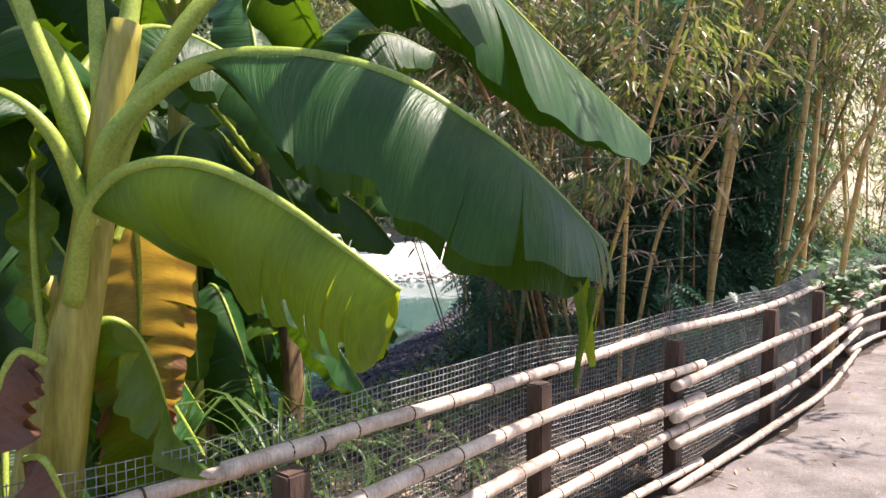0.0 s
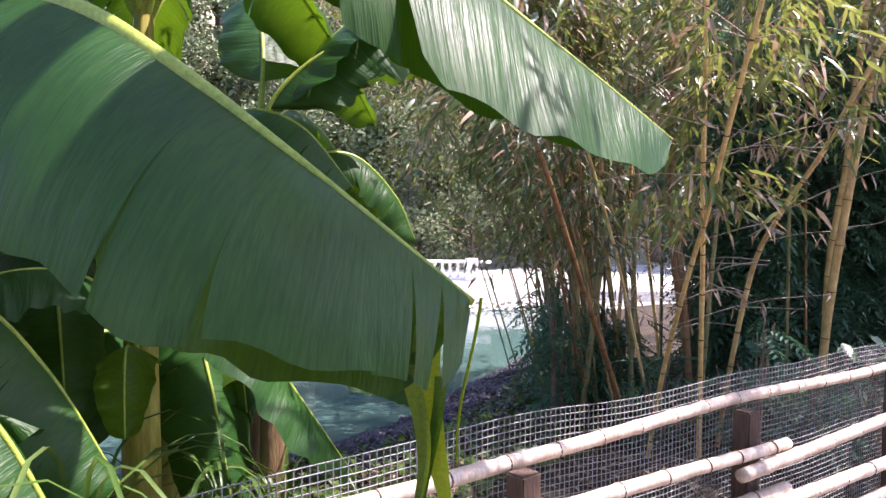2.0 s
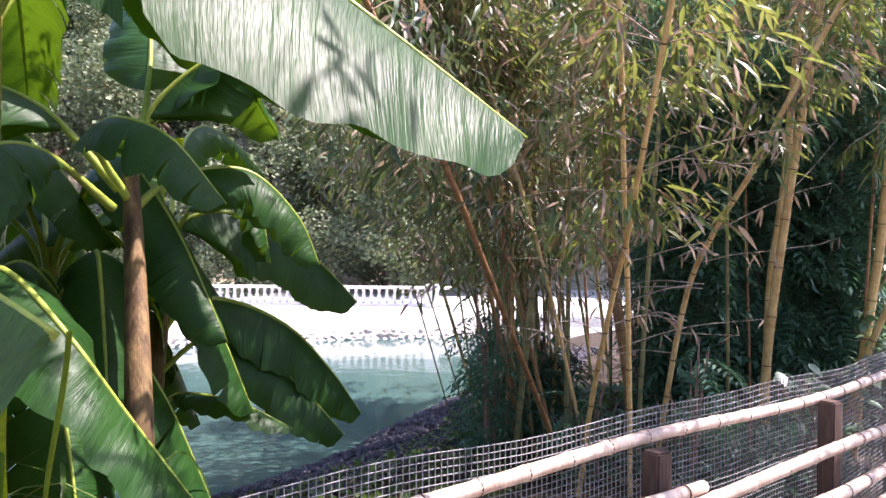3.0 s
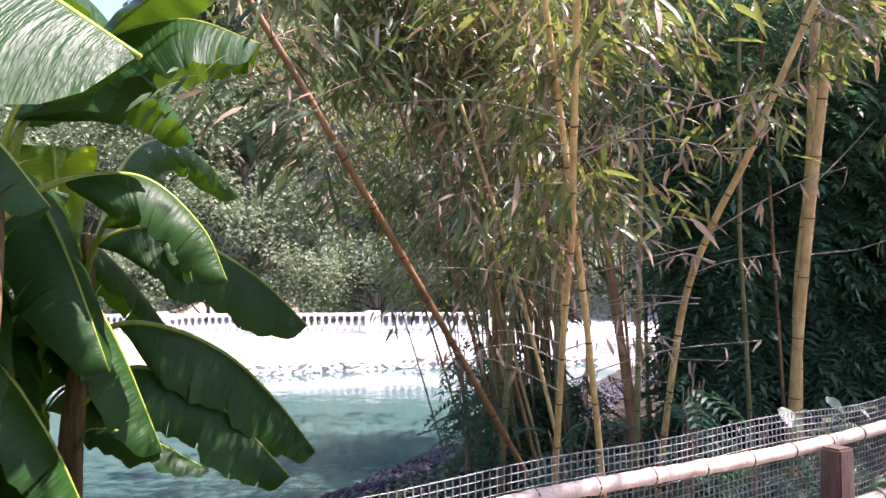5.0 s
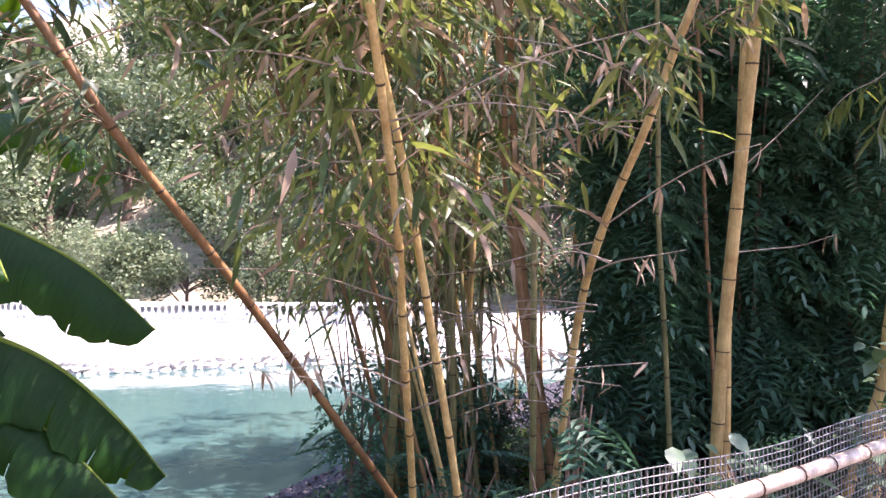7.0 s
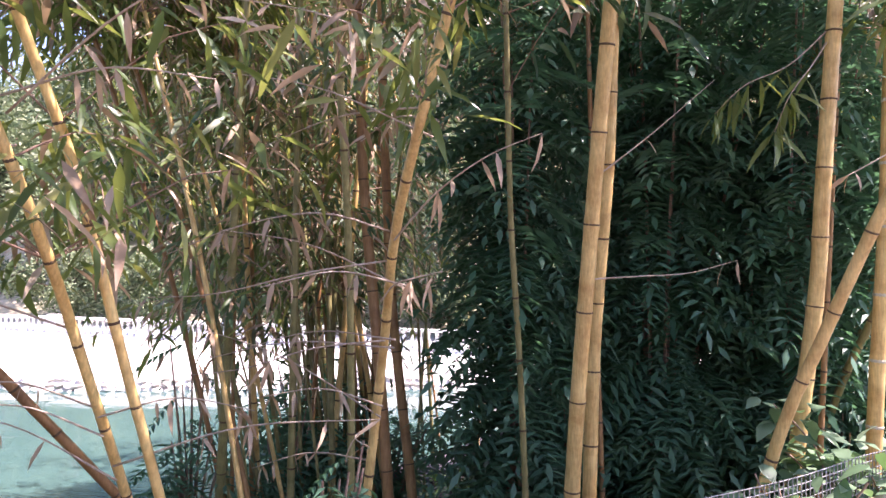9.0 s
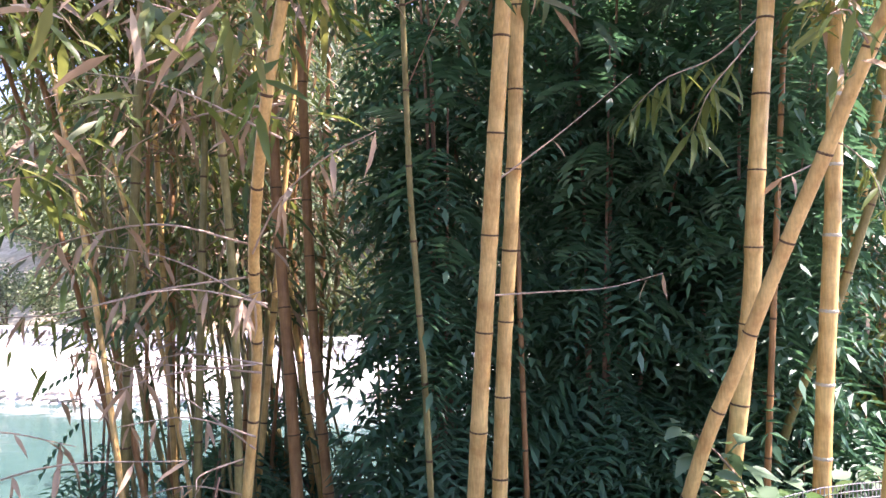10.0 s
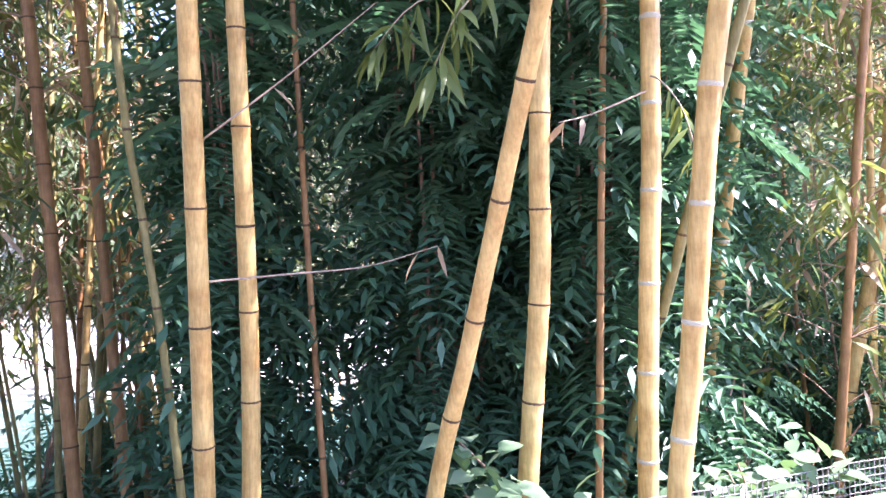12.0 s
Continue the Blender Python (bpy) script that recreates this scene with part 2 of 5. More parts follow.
def curve_points(points, n):
    """n points on a smooth line through the given ones (Catmull-Rom)."""
    p = np.asarray(points, float)
    p = np.vstack([2 * p[0] - p[1], p, 2 * p[-1] - p[-2]])
    k = len(p) - 3
    out = []
    for s in np.linspace(0, k - 1e-6, n):
        i, f = int(s), s - int(s)
        a, b, c, d = p[i:i + 4]
        out.append(0.5 * (2 * b + (c - a) * f + (2 * a - 5 * b + 4 * c - d) * f ** 2 + (3 * b - a - 3 * c + d) * f ** 3))
    return np.array(out)


def tube(points, radii, sides=8, close=True):
    """Vertices and faces of a tube along points with a radius at each."""
    p = np.asarray(points, float)
    tang = np.gradient(p, axis=0)
    tang /= np.linalg.norm(tang, axis=1)[:, None] + 1e-12
    ref = np.array([0.0, 0.0, 1.0]) if abs(tang[0][2]) < 0.8 else np.array([1.0, 0.0, 0.0])
    verts, faces = [], []
    a = np.linspace(0, 2 * math.pi, sides, endpoint=False)
    for i, (q, d, r) in enumerate(zip(p, tang, radii)):
        u = ref - d * (ref @ d)
        u /= np.linalg.norm(u) + 1e-12
        w = np.cross(d, u)
        ref = u
        verts.append(q + r * (np.cos(a)[:, None] * u + np.sin(a)[:, None] * w))
    n = len(p)
    for i in range(n - 1):
        for j in range(sides):
            k = (j + 1) % sides
            faces.append((i * sides + j, i * sides + k, (i + 1) * sides + k, (i + 1) * sides + j))
    if close:
        faces.append(tuple(range(sides))[::-1])
        faces.append(tuple((n - 1) * sides + j for j in range(sides)))
    return np.vstack(verts), faces


def join(pieces):
    verts, faces, base = [], [], 0
    for v, f in pieces:
        verts.append(v)
        faces += [tuple(i + base for i in q) for q in f]
        base += len(v)
    return np.vstack(verts), faces


def frames_of(direction, roll):
    """Frames whose y axis runs along each direction, turned about it by roll."""
    d = direction / (np.linalg.norm(direction, axis=1)[:, None] + 1e-12)
    ref = np.where(np.abs(d[:, 2:3]) > 0.95, np.array([[1.0, 0, 0]]), np.array([[0, 0, 1.0]]))
    x = np.cross(d, ref)
    x /= np.linalg.norm(x, axis=1)[:, None]
    z = np.cross(x, d)
    c, s = np.cos(roll)[:, None], np.sin(roll)[:, None]
    return np.stack([c * x + s * z, d, c * z - s * x], axis=2)


# a narrow pointed leaf along y, 1 long, folded along its middle and bent down at its end
LANCE = [(0, 0, 0), (0.075, 0.3, 0.02), (0, 0.33, 0), (-0.075, 0.3, 0.02), (0.055, 0.68, -0.02), (0, 0.7, -0.04), (-0.055, 0.68, -0.02), (0, 1, -0.14)]
LANCE_F = [(0, 1, 2), (0, 2, 3), (1, 4, 5), (1, 5, 2), (2, 5, 6), (2, 6, 3), (4, 7, 5), (5, 7, 6)]
OVATE = [(0, 0, 0), (0.26, 0.22, 0.05), (0, 0.25, 0), (-0.26, 0.22, 0.05), (0.28, 0.5, 0.04), (0, 0.52, 0), (-0.28, 0.5, 0.04), (0, 1, -0.12)]
RHOMB, RHOMB_F = [(0, 0, 0), (0.3, 0.45, 0.06), (0, 1, -0.06), (-0.3, 0.45, 0.06)], [(0, 1, 2), (0, 2, 3)]
RNG = np.random.default_rng(7)

# ---------------------------------------------------------------- ground, path, pond, far shore
FENCE = [(-1.6, 1.5), (-0.75, 2.2), (0.2, 3.1), (1.17, 4.2), (2.14, 5.13), (3.2, 6.1), (4.22, 7.25), (5.25, 8.55), (6.4, 9.6), (7.9, 10.5)]
SHORE = [(-30, 3.5), (-9, 5.6), (-3.5, 6.4), (-1.7, 7.3), (-0.74, 8.45), (-0.2, 9.6), (0.15, 10.9), (0.65, 12.4), (1.6, 16), (2.6, 19.5), (6, 23)]
WATER_Z = -0.45


def side_distance(xs, ys, line):
    """Distance to a line of points, positive on its left."""
    best = np.full(xs.shape, 1e9)
    sign = np.ones(xs.shape)
    for (ax, ay), (bx, by) in zip(line[:-1], line[1:]):
        dx, dy = bx - ax, by - ay
        k = np.clip(((xs - ax) * dx + (ys - ay) * dy) / (dx * dx + dy * dy), 0, 1)
        d = np.hypot(xs - ax - k * dx, ys - ay - k * dy)
        s = np.where(dx * (ys - ay) - dy * (xs - ax) > 0, 1.0, -1.0)
        sign = np.where(d < best - 1e-9, s, sign)
        best = np.minimum(best, d)
    return best * sign


def ground_z(x, y):
    x, y = np.atleast_1d(np.asarray(x, float)), np.atleast_1d(np.asarray(y, float))
    s = side_distance(x, y, SHORE)          # positive over the pond
    f = side_distance(x, y, FENCE)          # positive behind the fence
    z = np.where(s > 0, WATER_Z - 0.25 * np.minimum(s, 3), WATER_Z + 0.45 * (1 - np.exp(-np.maximum(-s, 0) / 1.3)) / 0.92)
    z = np.minimum(z, 0.02) 
    z = np.where(f < 0, 0.0, z * np.clip(f / 0.5, 0, 1))
    rough = np.array([noise.noise((a * 1.7, b * 1.7, 0.0)) for a, b in zip(x.ravel(), y.ravel())]).reshape(x.shape)
    return z + rough * np.where(f < 0, 0.006, 0.035)


def grid_ground(name, xs, ys, material, lift=0.0, keep=None):
    gx, gy = np.meshgrid(xs, ys)
    gz = ground_z(gx.ravel(), gy.ravel()).reshape(gx.shape) + lift
    verts = np.stack([gx.ravel(), gy.ravel(), gz.ravel()], 1)
    nx, faces = len(xs), []
    for j in range(len(ys) - 1):
        for i in range(nx - 1):
            if keep is None or keep(0.5 * (xs[i] + xs[i + 1]), 0.5 * (ys[j] + ys[j + 1])):
                faces.append((j * nx + i, j * nx + i + 1, (j + 1) * nx + i + 1, (j + 1) * nx + i))
    return mesh_from(name, verts, faces, material)


near_x = np.concatenate([[-900, -300, -100, -40, -20], np.arange(-12, 14, 0.2), [16, 20, 30, 60, 150, 400, 900]])
near_y = np.concatenate([[-900, -300, -100, -40, -15], np.arange(-6, 20, 0.2), [21, 23, 26, 40, 80, 200, 900]])
ground = tagged(part("ground", grid_ground("ground", near_x, near_y, M_SOIL)), "dark bare soil sloping to the pond", "ground", kind="structure")


def path_strip():
    """A sandy walkway along the fence, in cross rows, a few millimetres above the soil."""
    line = curve_points([(x, y, 0) for x, y in [(-6, -2.4)] + FENCE + [(11, 11.8), (20, 14)]], 150)
    tang = np.gradient(line, axis=0)
    tang /= np.linalg.norm(tang, axis=1)[:, None]
    right = np.stack([tang[:, 1], -tang[:, 0], np.zeros(len(line))], 1)
    verts, faces, cols = [], [], 16
    for p, r in zip(line, right):
        for j in range(cols):
            q = p + r * (0.12 + 3.2 * j / (cols - 1) + (0.1 * noise.noise(p * 2) if j in (0, cols - 1) else 0))
            verts.append((q[0], q[1], 0.012 + 0.012 * noise.noise(q * 1.5) + (0.004 if 0 < j < cols - 1 else -0.012)))
    for i in range(len(line) - 1):
        for j in range(cols - 1):
            a = i * cols + j
            faces.append((a, a + 1, a + cols + 1, a + cols))
    return mesh_from("path", verts, faces, M_PATH)


tagged(part("path", path_strip()), "pale sandy footpath with dry leaf litter", "path", kind="structure")


def water_sheet():
    verts = [(-60, 2, WATER_Z), (7, 2, WATER_Z), (7, 22.5, WATER_Z), (-60, 22.5, WATER_Z)]
    return mesh_from("water", verts, [(0, 1, 2, 3)], M_WATER, smooth=False)


tagged(part("water", water_sheet()), "still teal pond reflecting the bright far bank", "water", kind="structure")


def box_mesh(name, lo, hi, material, bevel=0.01):
    bm = bmesh.new()
    bmesh.ops.create_cube(bm, size=1)
    for v in bm.verts:
        v.co = Vector([lo[i] + (v.co[i] + 0.5) * (hi[i] - lo[i]) for i in range(3)])
    if bevel:
        bmesh.ops.bevel(bm, geom=bm.edges[:], offset=bevel, segments=1, affect="EDGES")
    me = bpy.data.meshes.new(name)
    bm.to_mesh(me)
    bm.free()
    me.materials.append(material)
    return me


# far terrace: pale paving behind a sloping bank whose waterline runs away towards the grove
def toe(x):
    """The far waterline's y at each x."""
    return float(np.interp(x, [-60, -20, -7.5, -2.5, 2, 10], [12.5, 15.0, 16.3, 19.2, 20.6, 21.5]))


BALUSTRADE_Y = 22.0


def terrace():
    xs = np.linspace(-64, 10, 110)
    verts, cols = [], 9
    for x in xs:
        t = toe(x)
        for q in range(cols):
            u = q / (cols - 3)
            if u <= 1:
                y, z = t + (BALUSTRADE_Y - 0.5 - t) * u, -0.55 + 0.63 * min(1, u * 5) + 0.03 * u
            else:
                y, z = (BALUSTRADE_Y - 0.4, 0.12) if q == cols - 2 else (33.0, 0.14)
            verts.append((x, y, z + 0.03 * noise.noise((x * 0.7, y * 0.7, 0.0))))
    faces = [(i * cols + j, (i + 1) * cols + j, (i + 1) * cols + j + 1, i * cols + j + 1) for i in range(len(xs) - 1) for j in range(cols - 1)]
    return mesh_from("pavement", verts, faces, M_PLAZA, False)


tagged(part("pavement", terrace()), "sunlit white bank and paved terrace across the pond", "terrace", kind="structure")


def stone_mesh(seed):
    r = np.random.default_rng(seed)
    bm = bmesh.new()
    bmesh.ops.create_icosphere(bm, subdivisions=1, radius=0.5)
    for v in bm.verts:
        v.co *= 0.8 + 0.4 * r.random()
        v.co.z *= 0.7
    me = bpy.data.meshes.new("stone")
    bm.to_mesh(me)
    bm.free()
    return me


def bank_mesh():
    prof = [(-0.25, -0.75), (-0.18, -0.48), (0.12, -0.22), (0.3, -0.3)]
    xs = np.linspace(-60, 9, 200)
    verts = [(x, toe(x) + y, z + 0.04 * noise.noise((x * 1.3, y * 3, 1.0))) for x in xs for y, z in prof]
    n = len(prof)
    return mesh_from("wall_far_bank", verts, [(i * n + j, (i + 1) * n + j, (i + 1) * n + j + 1, i * n + j + 1) for i in range(199) for j in range(n - 1)], M_RUBBLE, False)


far_wall = tagged(part("wall_far_bank", bank_mesh()), "pale rubble stone bank along the far waterline", "wall", kind="structure")
stones = [stone_mesh(i) for i in range(5)]
for me in stones:
    me.materials.append(M_RUBBLE)
r = np.random.default_rng(3)
for i in range(220):
    row, k = i // 74, i % 74
    s = 0.16 + 0.16 * r.random()
    x = -13 + 15 * (k + 0.5 * (row % 2) + 0.3 * r.random()) / 74
    m = pose(x, toe(x) - 0.2 + 0.13 * row, -0.46 + 0.09 * row, 30, 0, 360 * r.random()) @ Matrix.Diagonal((s, s * 0.8, s * 0.4, 1))
    part("stone", stones[i % 5], far_wall, "", m)


def balustrade():
    """White balusters between a plinth and a handrail, with square piers."""
    top = tagged(part("balustrade", None, None, "", pose(-20.6, BALUSTRADE_Y, 0.11) @ Matrix.Diagonal((1.1, 1, 0.72, 1))), "white painted balustrade on the far terrace", "balustrade")
    prof = [(0.0, 0.045), (0.06, 0.05), (0.1, 0.03), (0.2, 0.065), (0.3, 0.05), (0.42, 0.028), (0.48, 0.045), (0.55, 0.045)]
    v, f = tube([(0, 0, z) for z, _ in prof], [q for _, q in prof], 8)
    bal = mesh_from("baluster", v, f, M_WHITE)
    length = 18.5
    part("plinth", box_mesh("plinth", (0, -0.12, 0), (length, 0.12, 0.14), M_WHITE), top)
    part("handrail", box_mesh("handrail", (0, -0.1, 0.69), (length, 0.1, 0.8), M_WHITE, 0.02), top)
    pier = box_mesh("pier", (-0.16, -0.16, 0), (0.16, 0.16, 0.88), M_WHITE, 0.02)
    for i in range(7):
        part("pier", pier, top, "", pose(i * 3, 0, 0))
    for i in range(92):
        if (i * 0.2) % 3 > 0.2:
            part("baluster", bal, top, "", pose(i * 0.2 + 0.05, 0, 0.14))
    return top


balustrade()


def hillside():
    xs, ys = np.linspace(-80, 60, 60), np.linspace(31, 120, 40)
    gx, gy = np.meshgrid(xs, ys)
    h = (gy - 31) * 0.6 + np.array([noise.noise((a * 0.08, b * 0.08, 3.0)) * 2 for a, b in zip(gx.ravel(), gy.ravel())]).reshape(gx.shape) * np.clip((gy - 31) / 8, 0, 1)
    verts = np.stack([gx.ravel(), gy.ravel(), h.ravel()], 1)
    n = len(xs)
    return mesh_from("backdrop", verts, [(j * n + i, j * n + i + 1, (j + 1) * n + i + 1, (j + 1) * n + i) for j in range(len(ys) - 1) for i in range(n - 1)], M_HILL)


tagged(part("backdrop", hillside()), "dry tan hillside behind the terrace", "hill", kind="structure")


def leaf_cloud(name, centres, radii, count, size, material, template=LANCE, hang=0.5, rng=RNG, faces=LANCE_F):
    """Leaves spread through blobs round the given centres, hanging more or less."""
    idx = rng.integers(0, len(centres), count)
    off = rng.normal(size=(count, 3))
    off /= np.linalg.norm(off, axis=1)[:, None]
    off *= (rng.random(count) ** 0.4)[:, None]
    places = np.asarray(centres)[idx] + off * np.asarray(radii)[idx][:, None]
    d = rng.normal(size=(count, 3))
    d[:, 2] = d[:, 2] * 0.6 - hang
    return scatter_mesh(name, template, faces, places, frames_of(d, rng.uniform(-1.2, 1.2, count)), size * rng.uniform(0.6, 1.3, count), material)


def far_tree(x, y, z, height, spread, seed, leaves, label, material=M_FARLEAF):
    r = np.random.default_rng(seed)
    tree = tagged(part("tree", None, None, "", pose(x, y, z)), label, "tree", "far trees")
    trunk = [tube(curve_points([(0, 0, -0.2), (0.1, 0.05, height * 0.25), (0.05, 0.2, height * 0.6)], 8), np.linspace(0.05, 0.025, 8) * height * 0.6, 8)]
    tips = []
    for i in range(11):
        a, k = r.uniform(0, 6.28), r.uniform(0.2, 0.6)
        base = np.array([0.06, 0.1, height * k])
        tip = np.array([math.cos(a) * spread * r.uniform(0.35, 0.95), math.sin(a) * spread * r.uniform(0.35, 0.95), height * r.uniform(k + 0.1, 0.95)])
        trunk.append(tube(curve_points([base, (base + tip) / 2 + (0, 0, 0.05 * height), tip], 6), np.linspace(0.012, 0.004, 6) * height, 5))
        tips += [tip, base * 0.35 + tip * 0.65]
    v, f = join(trunk)
    part("trunk", mesh_from("trunk", v, f, M_BARK), tree)
    rad = [spread * r.uniform(0.2, 0.42) for _ in tips]
    part("crown", leaf_cloud("crown", tips, rad, leaves, height * 0.024 + 0.06, material, RHOMB, 0.3, r, RHOMB_F), tree)
    return tree


for i, (x, y, h, s) in enumerate([(-26, 46, 8, 4), (-18, 48, 8, 4), (-11, 50, 8, 4), (-4, 48, 9, 4.4), (-31, 42, 8, 4), (3, 50, 9, 4.4), (11, 46, 9, 4.4), (-14, 44, 7, 3.6), (-8, 43, 7, 3.6), (-22, 42, 7, 3.6), (-1, 43, 7, 3.6), (-17, 37, 6, 3.4), (-12, 40, 7, 3.6), (-5, 38, 7, 3.6), (2.5, 39, 8, 4), (-23, 38, 7, 3.6), (8, 37, 9, 4.2), (-20, 29, 5.5, 3.2), (-14.5, 34, 7, 3.6), (-10.5, 28.5, 4.2, 2.6), (-7, 33, 6.5, 3.4), (-3, 29, 4.6, 2.8), (0.5, 33, 8, 4.0), (5.5, 30, 8, 4.0), (11, 32, 9, 4.5), (-27, 33, 7, 4.0), (17, 34, 9, 4.5), (-28, 49, 11, 5), (-21.5, 50, 11, 5), (-30, 37, 8, 4.5)]):
    z = 0.6 * (y - 31) - 0.3 if y > 31 else 0.5
    far_tree(x, y, z, h * 1.35, s * 1.2, 50 + i, 11000, "pale green leafy tree beyond the terrace" if i % 2 else "low rounded olive-green tree behind the balustrade")
for i in range(11):
    far_tree(-22 + 2.3 * i, 26.5 + 1.3 * (i % 3), -0.7, 3.4 + 0.5 * (i % 2), 2.3, 150 + i, 7000, "pale low leafy bush behind the balustrade")
# Unseen trees added across the path to cut sky reflections in the leaves.
for i in range(9):
    x, y = -4.2 + 1.55 * i, -5.2 + 1.45 * i
    far_tree(x + 3.6, y - 3.1 + 0.4 * (i % 2), 0.0, 4.2 + 0.5 * (i % 3), 1.9, 90 + i, 6000, "unseen leafy tree added across the path to block sky", M_FROND)

# ---------------------------------------------------------------- bamboo rail fence with wire mesh


def post_mesh():
    bm = bmesh.new()
    bmesh.ops.create_cube(bm, size=1)
    for v in bm.verts:
        v.co = Vector((v.co.x * 0.095, v.co.y * 0.085, (v.co.z + 0.5) * 1.12 - 0.25))
    bmesh.ops.bevel(bm, geom=bm.edges[:], offset=0.008, segments=2, affect="EDGES")
    bmesh.ops.subdivide_edges(bm, edges=[e for e in bm.edges if abs(e.verts[0].co.z - e.verts[1].co.z) > 0.3], cuts=5)
    for v in bm.verts:
        v.co.x += 0.004 * noise.noise(v.co * 9)
        v.co.y += 0.004 * noise.noise(v.co * 9 + Vector((5, 0, 0)))
    me = bpy.data.meshes.new("post")
    bm.to_mesh(me)
    bm.free()
    me.materials.append(M_POST)
    return me


def pole(points, radius, seed, spacing=0.27):
    """A bamboo pole through points: slight swelling at each joint, hollow-looking cut ends."""
    r = np.random.default_rng(seed)
    p = np.asarray(points, float)
    length = np.linalg.norm(np.diff(p, axis=0), axis=1).sum()
    n = max(8, int(length / 0.045))
    line = curve_points(points, n)
    line += 0.006 * np.array([noise.noise_vector(Vector(q) * 1.1 + Vector((seed, 0, 0))) for q in line])
    s = np.linspace(0, length, n)
    phase = r.random() * spacing
    d = np.abs((s - phase + spacing / 2) % spacing - spacing / 2)
    rad = radius * (1 - 0.12 * s / length) * (1 + 0.14 * np.exp(-(d / 0.02) ** 2))
    return tube(line, rad, 10), [(line[i], line[min(i + 1, n - 1)] - line[i - 1]) for i in range(1, n - 1) if d[i] <= d[i - 1] and d[i] < d[i + 1] and d[i] < 0.03]


def ring_mesh(name, radius, half, material, sides=12):
    v, f = tube([(0, 0, -half), (0, 0, -half * 0.4), (0, 0, half * 0.4), (0, 0, half)], [radius * 0.97, radius * 1.05, radius * 1.05, radius * 0.97], sides, False)
    return mesh_from(name, v, f, material)


RAIL_RING = ring_mesh("joint", 1.0, 1.0, M_NODE)


def fence():
    top = tagged(part("fence", None), "bamboo rail fence with dark posts and wire mesh", "fence")
    posts = [np.array((x, y)) for x, y in FENCE]
    pm = post_mesh()
    for i, p in enumerate(posts):
        q = posts[min(i + 1, len(posts) - 1)] - posts[max(i - 1, 0)]
        part("post", pm, top, "", pose(p[0], p[1], [0, 0, 0.0, -0.01, 0.0, 0.03, 0.02, 0, 0, 0][i], 1.2 * math.sin(i * 3.1), 1.5 * math.sin(i * 1.7), math.degrees(math.atan2(q[1], q[0])) + 2 * math.sin(i)))
    # poles lie on the path side, run over several posts and overlap there
    runs = [(0, 2, 0.0, 0.0), (2, 4, 0.0, 0.0), (4, 7, -0.055, 0.03), (7, 9, 0.0, 0.0)]
    for level, (z, rad, out) in enumerate([(0.885, 0.029, -0.075), (0.715, 0.03, 0.075), (0.505, 0.032, 0.078), (0.34, 0.03, 0.076), (0.09, 0.027, 0.074)]):
        for k, (a, b, dz, push) in enumerate(runs):
            if level == 0 and k == 1:
                pts_i = range(2, 8)
            elif level == 0 and k == 2:
                continue
            else:
                pts_i = range(a, b + 1)
            pts = []
            for i in pts_i:
                q = posts[min(i + 1, len(posts) - 1)] - posts[max(i - 1, 0)]
                q = q / np.linalg.norm(q)
                n = np.array((q[1], -q[0]))
                e = -0.2 if i == pts_i[0] else (0.22 if i == pts_i[-1] else 0.0)
                c = posts[i] + n * (out + (push if level else 0)) + q * e
                pts.append((c[0], c[1], z + (dz if level else 0.0) + (0.025 if i == 5 else 0.0) + 0.018 * math.sin(3.3 * i + level * 2 + k)))
            (v, f), joints = pole(pts, rad, 20 + level * 5 + k)
            rail = part("rail", mesh_from("rail", v, f, M_RAIL), top)
            for c, d in joints[::1]:
                m = Matrix.Translation(Vector(c)) @ Vector(d).to_track_quat("Z", "Y").to_matrix().to_4x4() @ Matrix.Diagonal((rad * 1.04, rad * 1.04, 0.0045, 1))
                part("joint", RAIL_RING, rail, "", m)
    # square wire mesh behind the posts
    line = curve_points([(x, y, 0) for x, y in FENCE], 80)
    tang = np.gradient(line, axis=0)
    tang /= np.linalg.norm(tang, axis=1)[:, None]
    line = line + np.stack([-tang[:, 1], tang[:, 0], 0 * tang[:, 0]], 1) * 0.115
    seg = np.concatenate([[0], np.cumsum(np.linalg.norm(np.diff(line, axis=0), axis=1))])
    at = lambda s: np.array([np.interp(s, seg, line[:, c]) for c in range(3)])  # noqa: E731
    sag = lambda s: 0.012 * math.sin(s * 2.3) + 0.008 * math.sin(s * 5.1) + 0.03 * math.exp(-((s - 8.5) / 1.5) ** 2)  # noqa: E731
    step, wires = 0.0265, []
    for k in range(39):
        pts = [at(s) + (0.006 * math.sin(s * 9 + k) * 0.5, 0, 0.0 + k * step + sag(s)) for s in np.linspace(0, seg[-1], 70)]
        wires.append(tube(pts, [0.0019] * len(pts), 4, False))
    for s in np.arange(0.6, seg[-1], step):
        lo, hi = at(s), at(s)
        wires.append(tube([lo + (0, 0, -0.02), hi + (0, 0, 38 * step + sag(s) + 0.004)], [0.0019] * 2, 4, False))
    v, f = join(wires)
    part("wire_mesh", mesh_from("wire_mesh", v, f, M_WIRE), top, "galvanised square wire mesh")
    return top


fence()

# ---------------------------------------------------------------- bamboo
NODE_RING = ring_mesh("node", 1.0, 1.0, M_NODE, 14)
NODE_PALE = ring_mesh("pale_node", 1.0, 1.0, M_NODEPALE, 14)


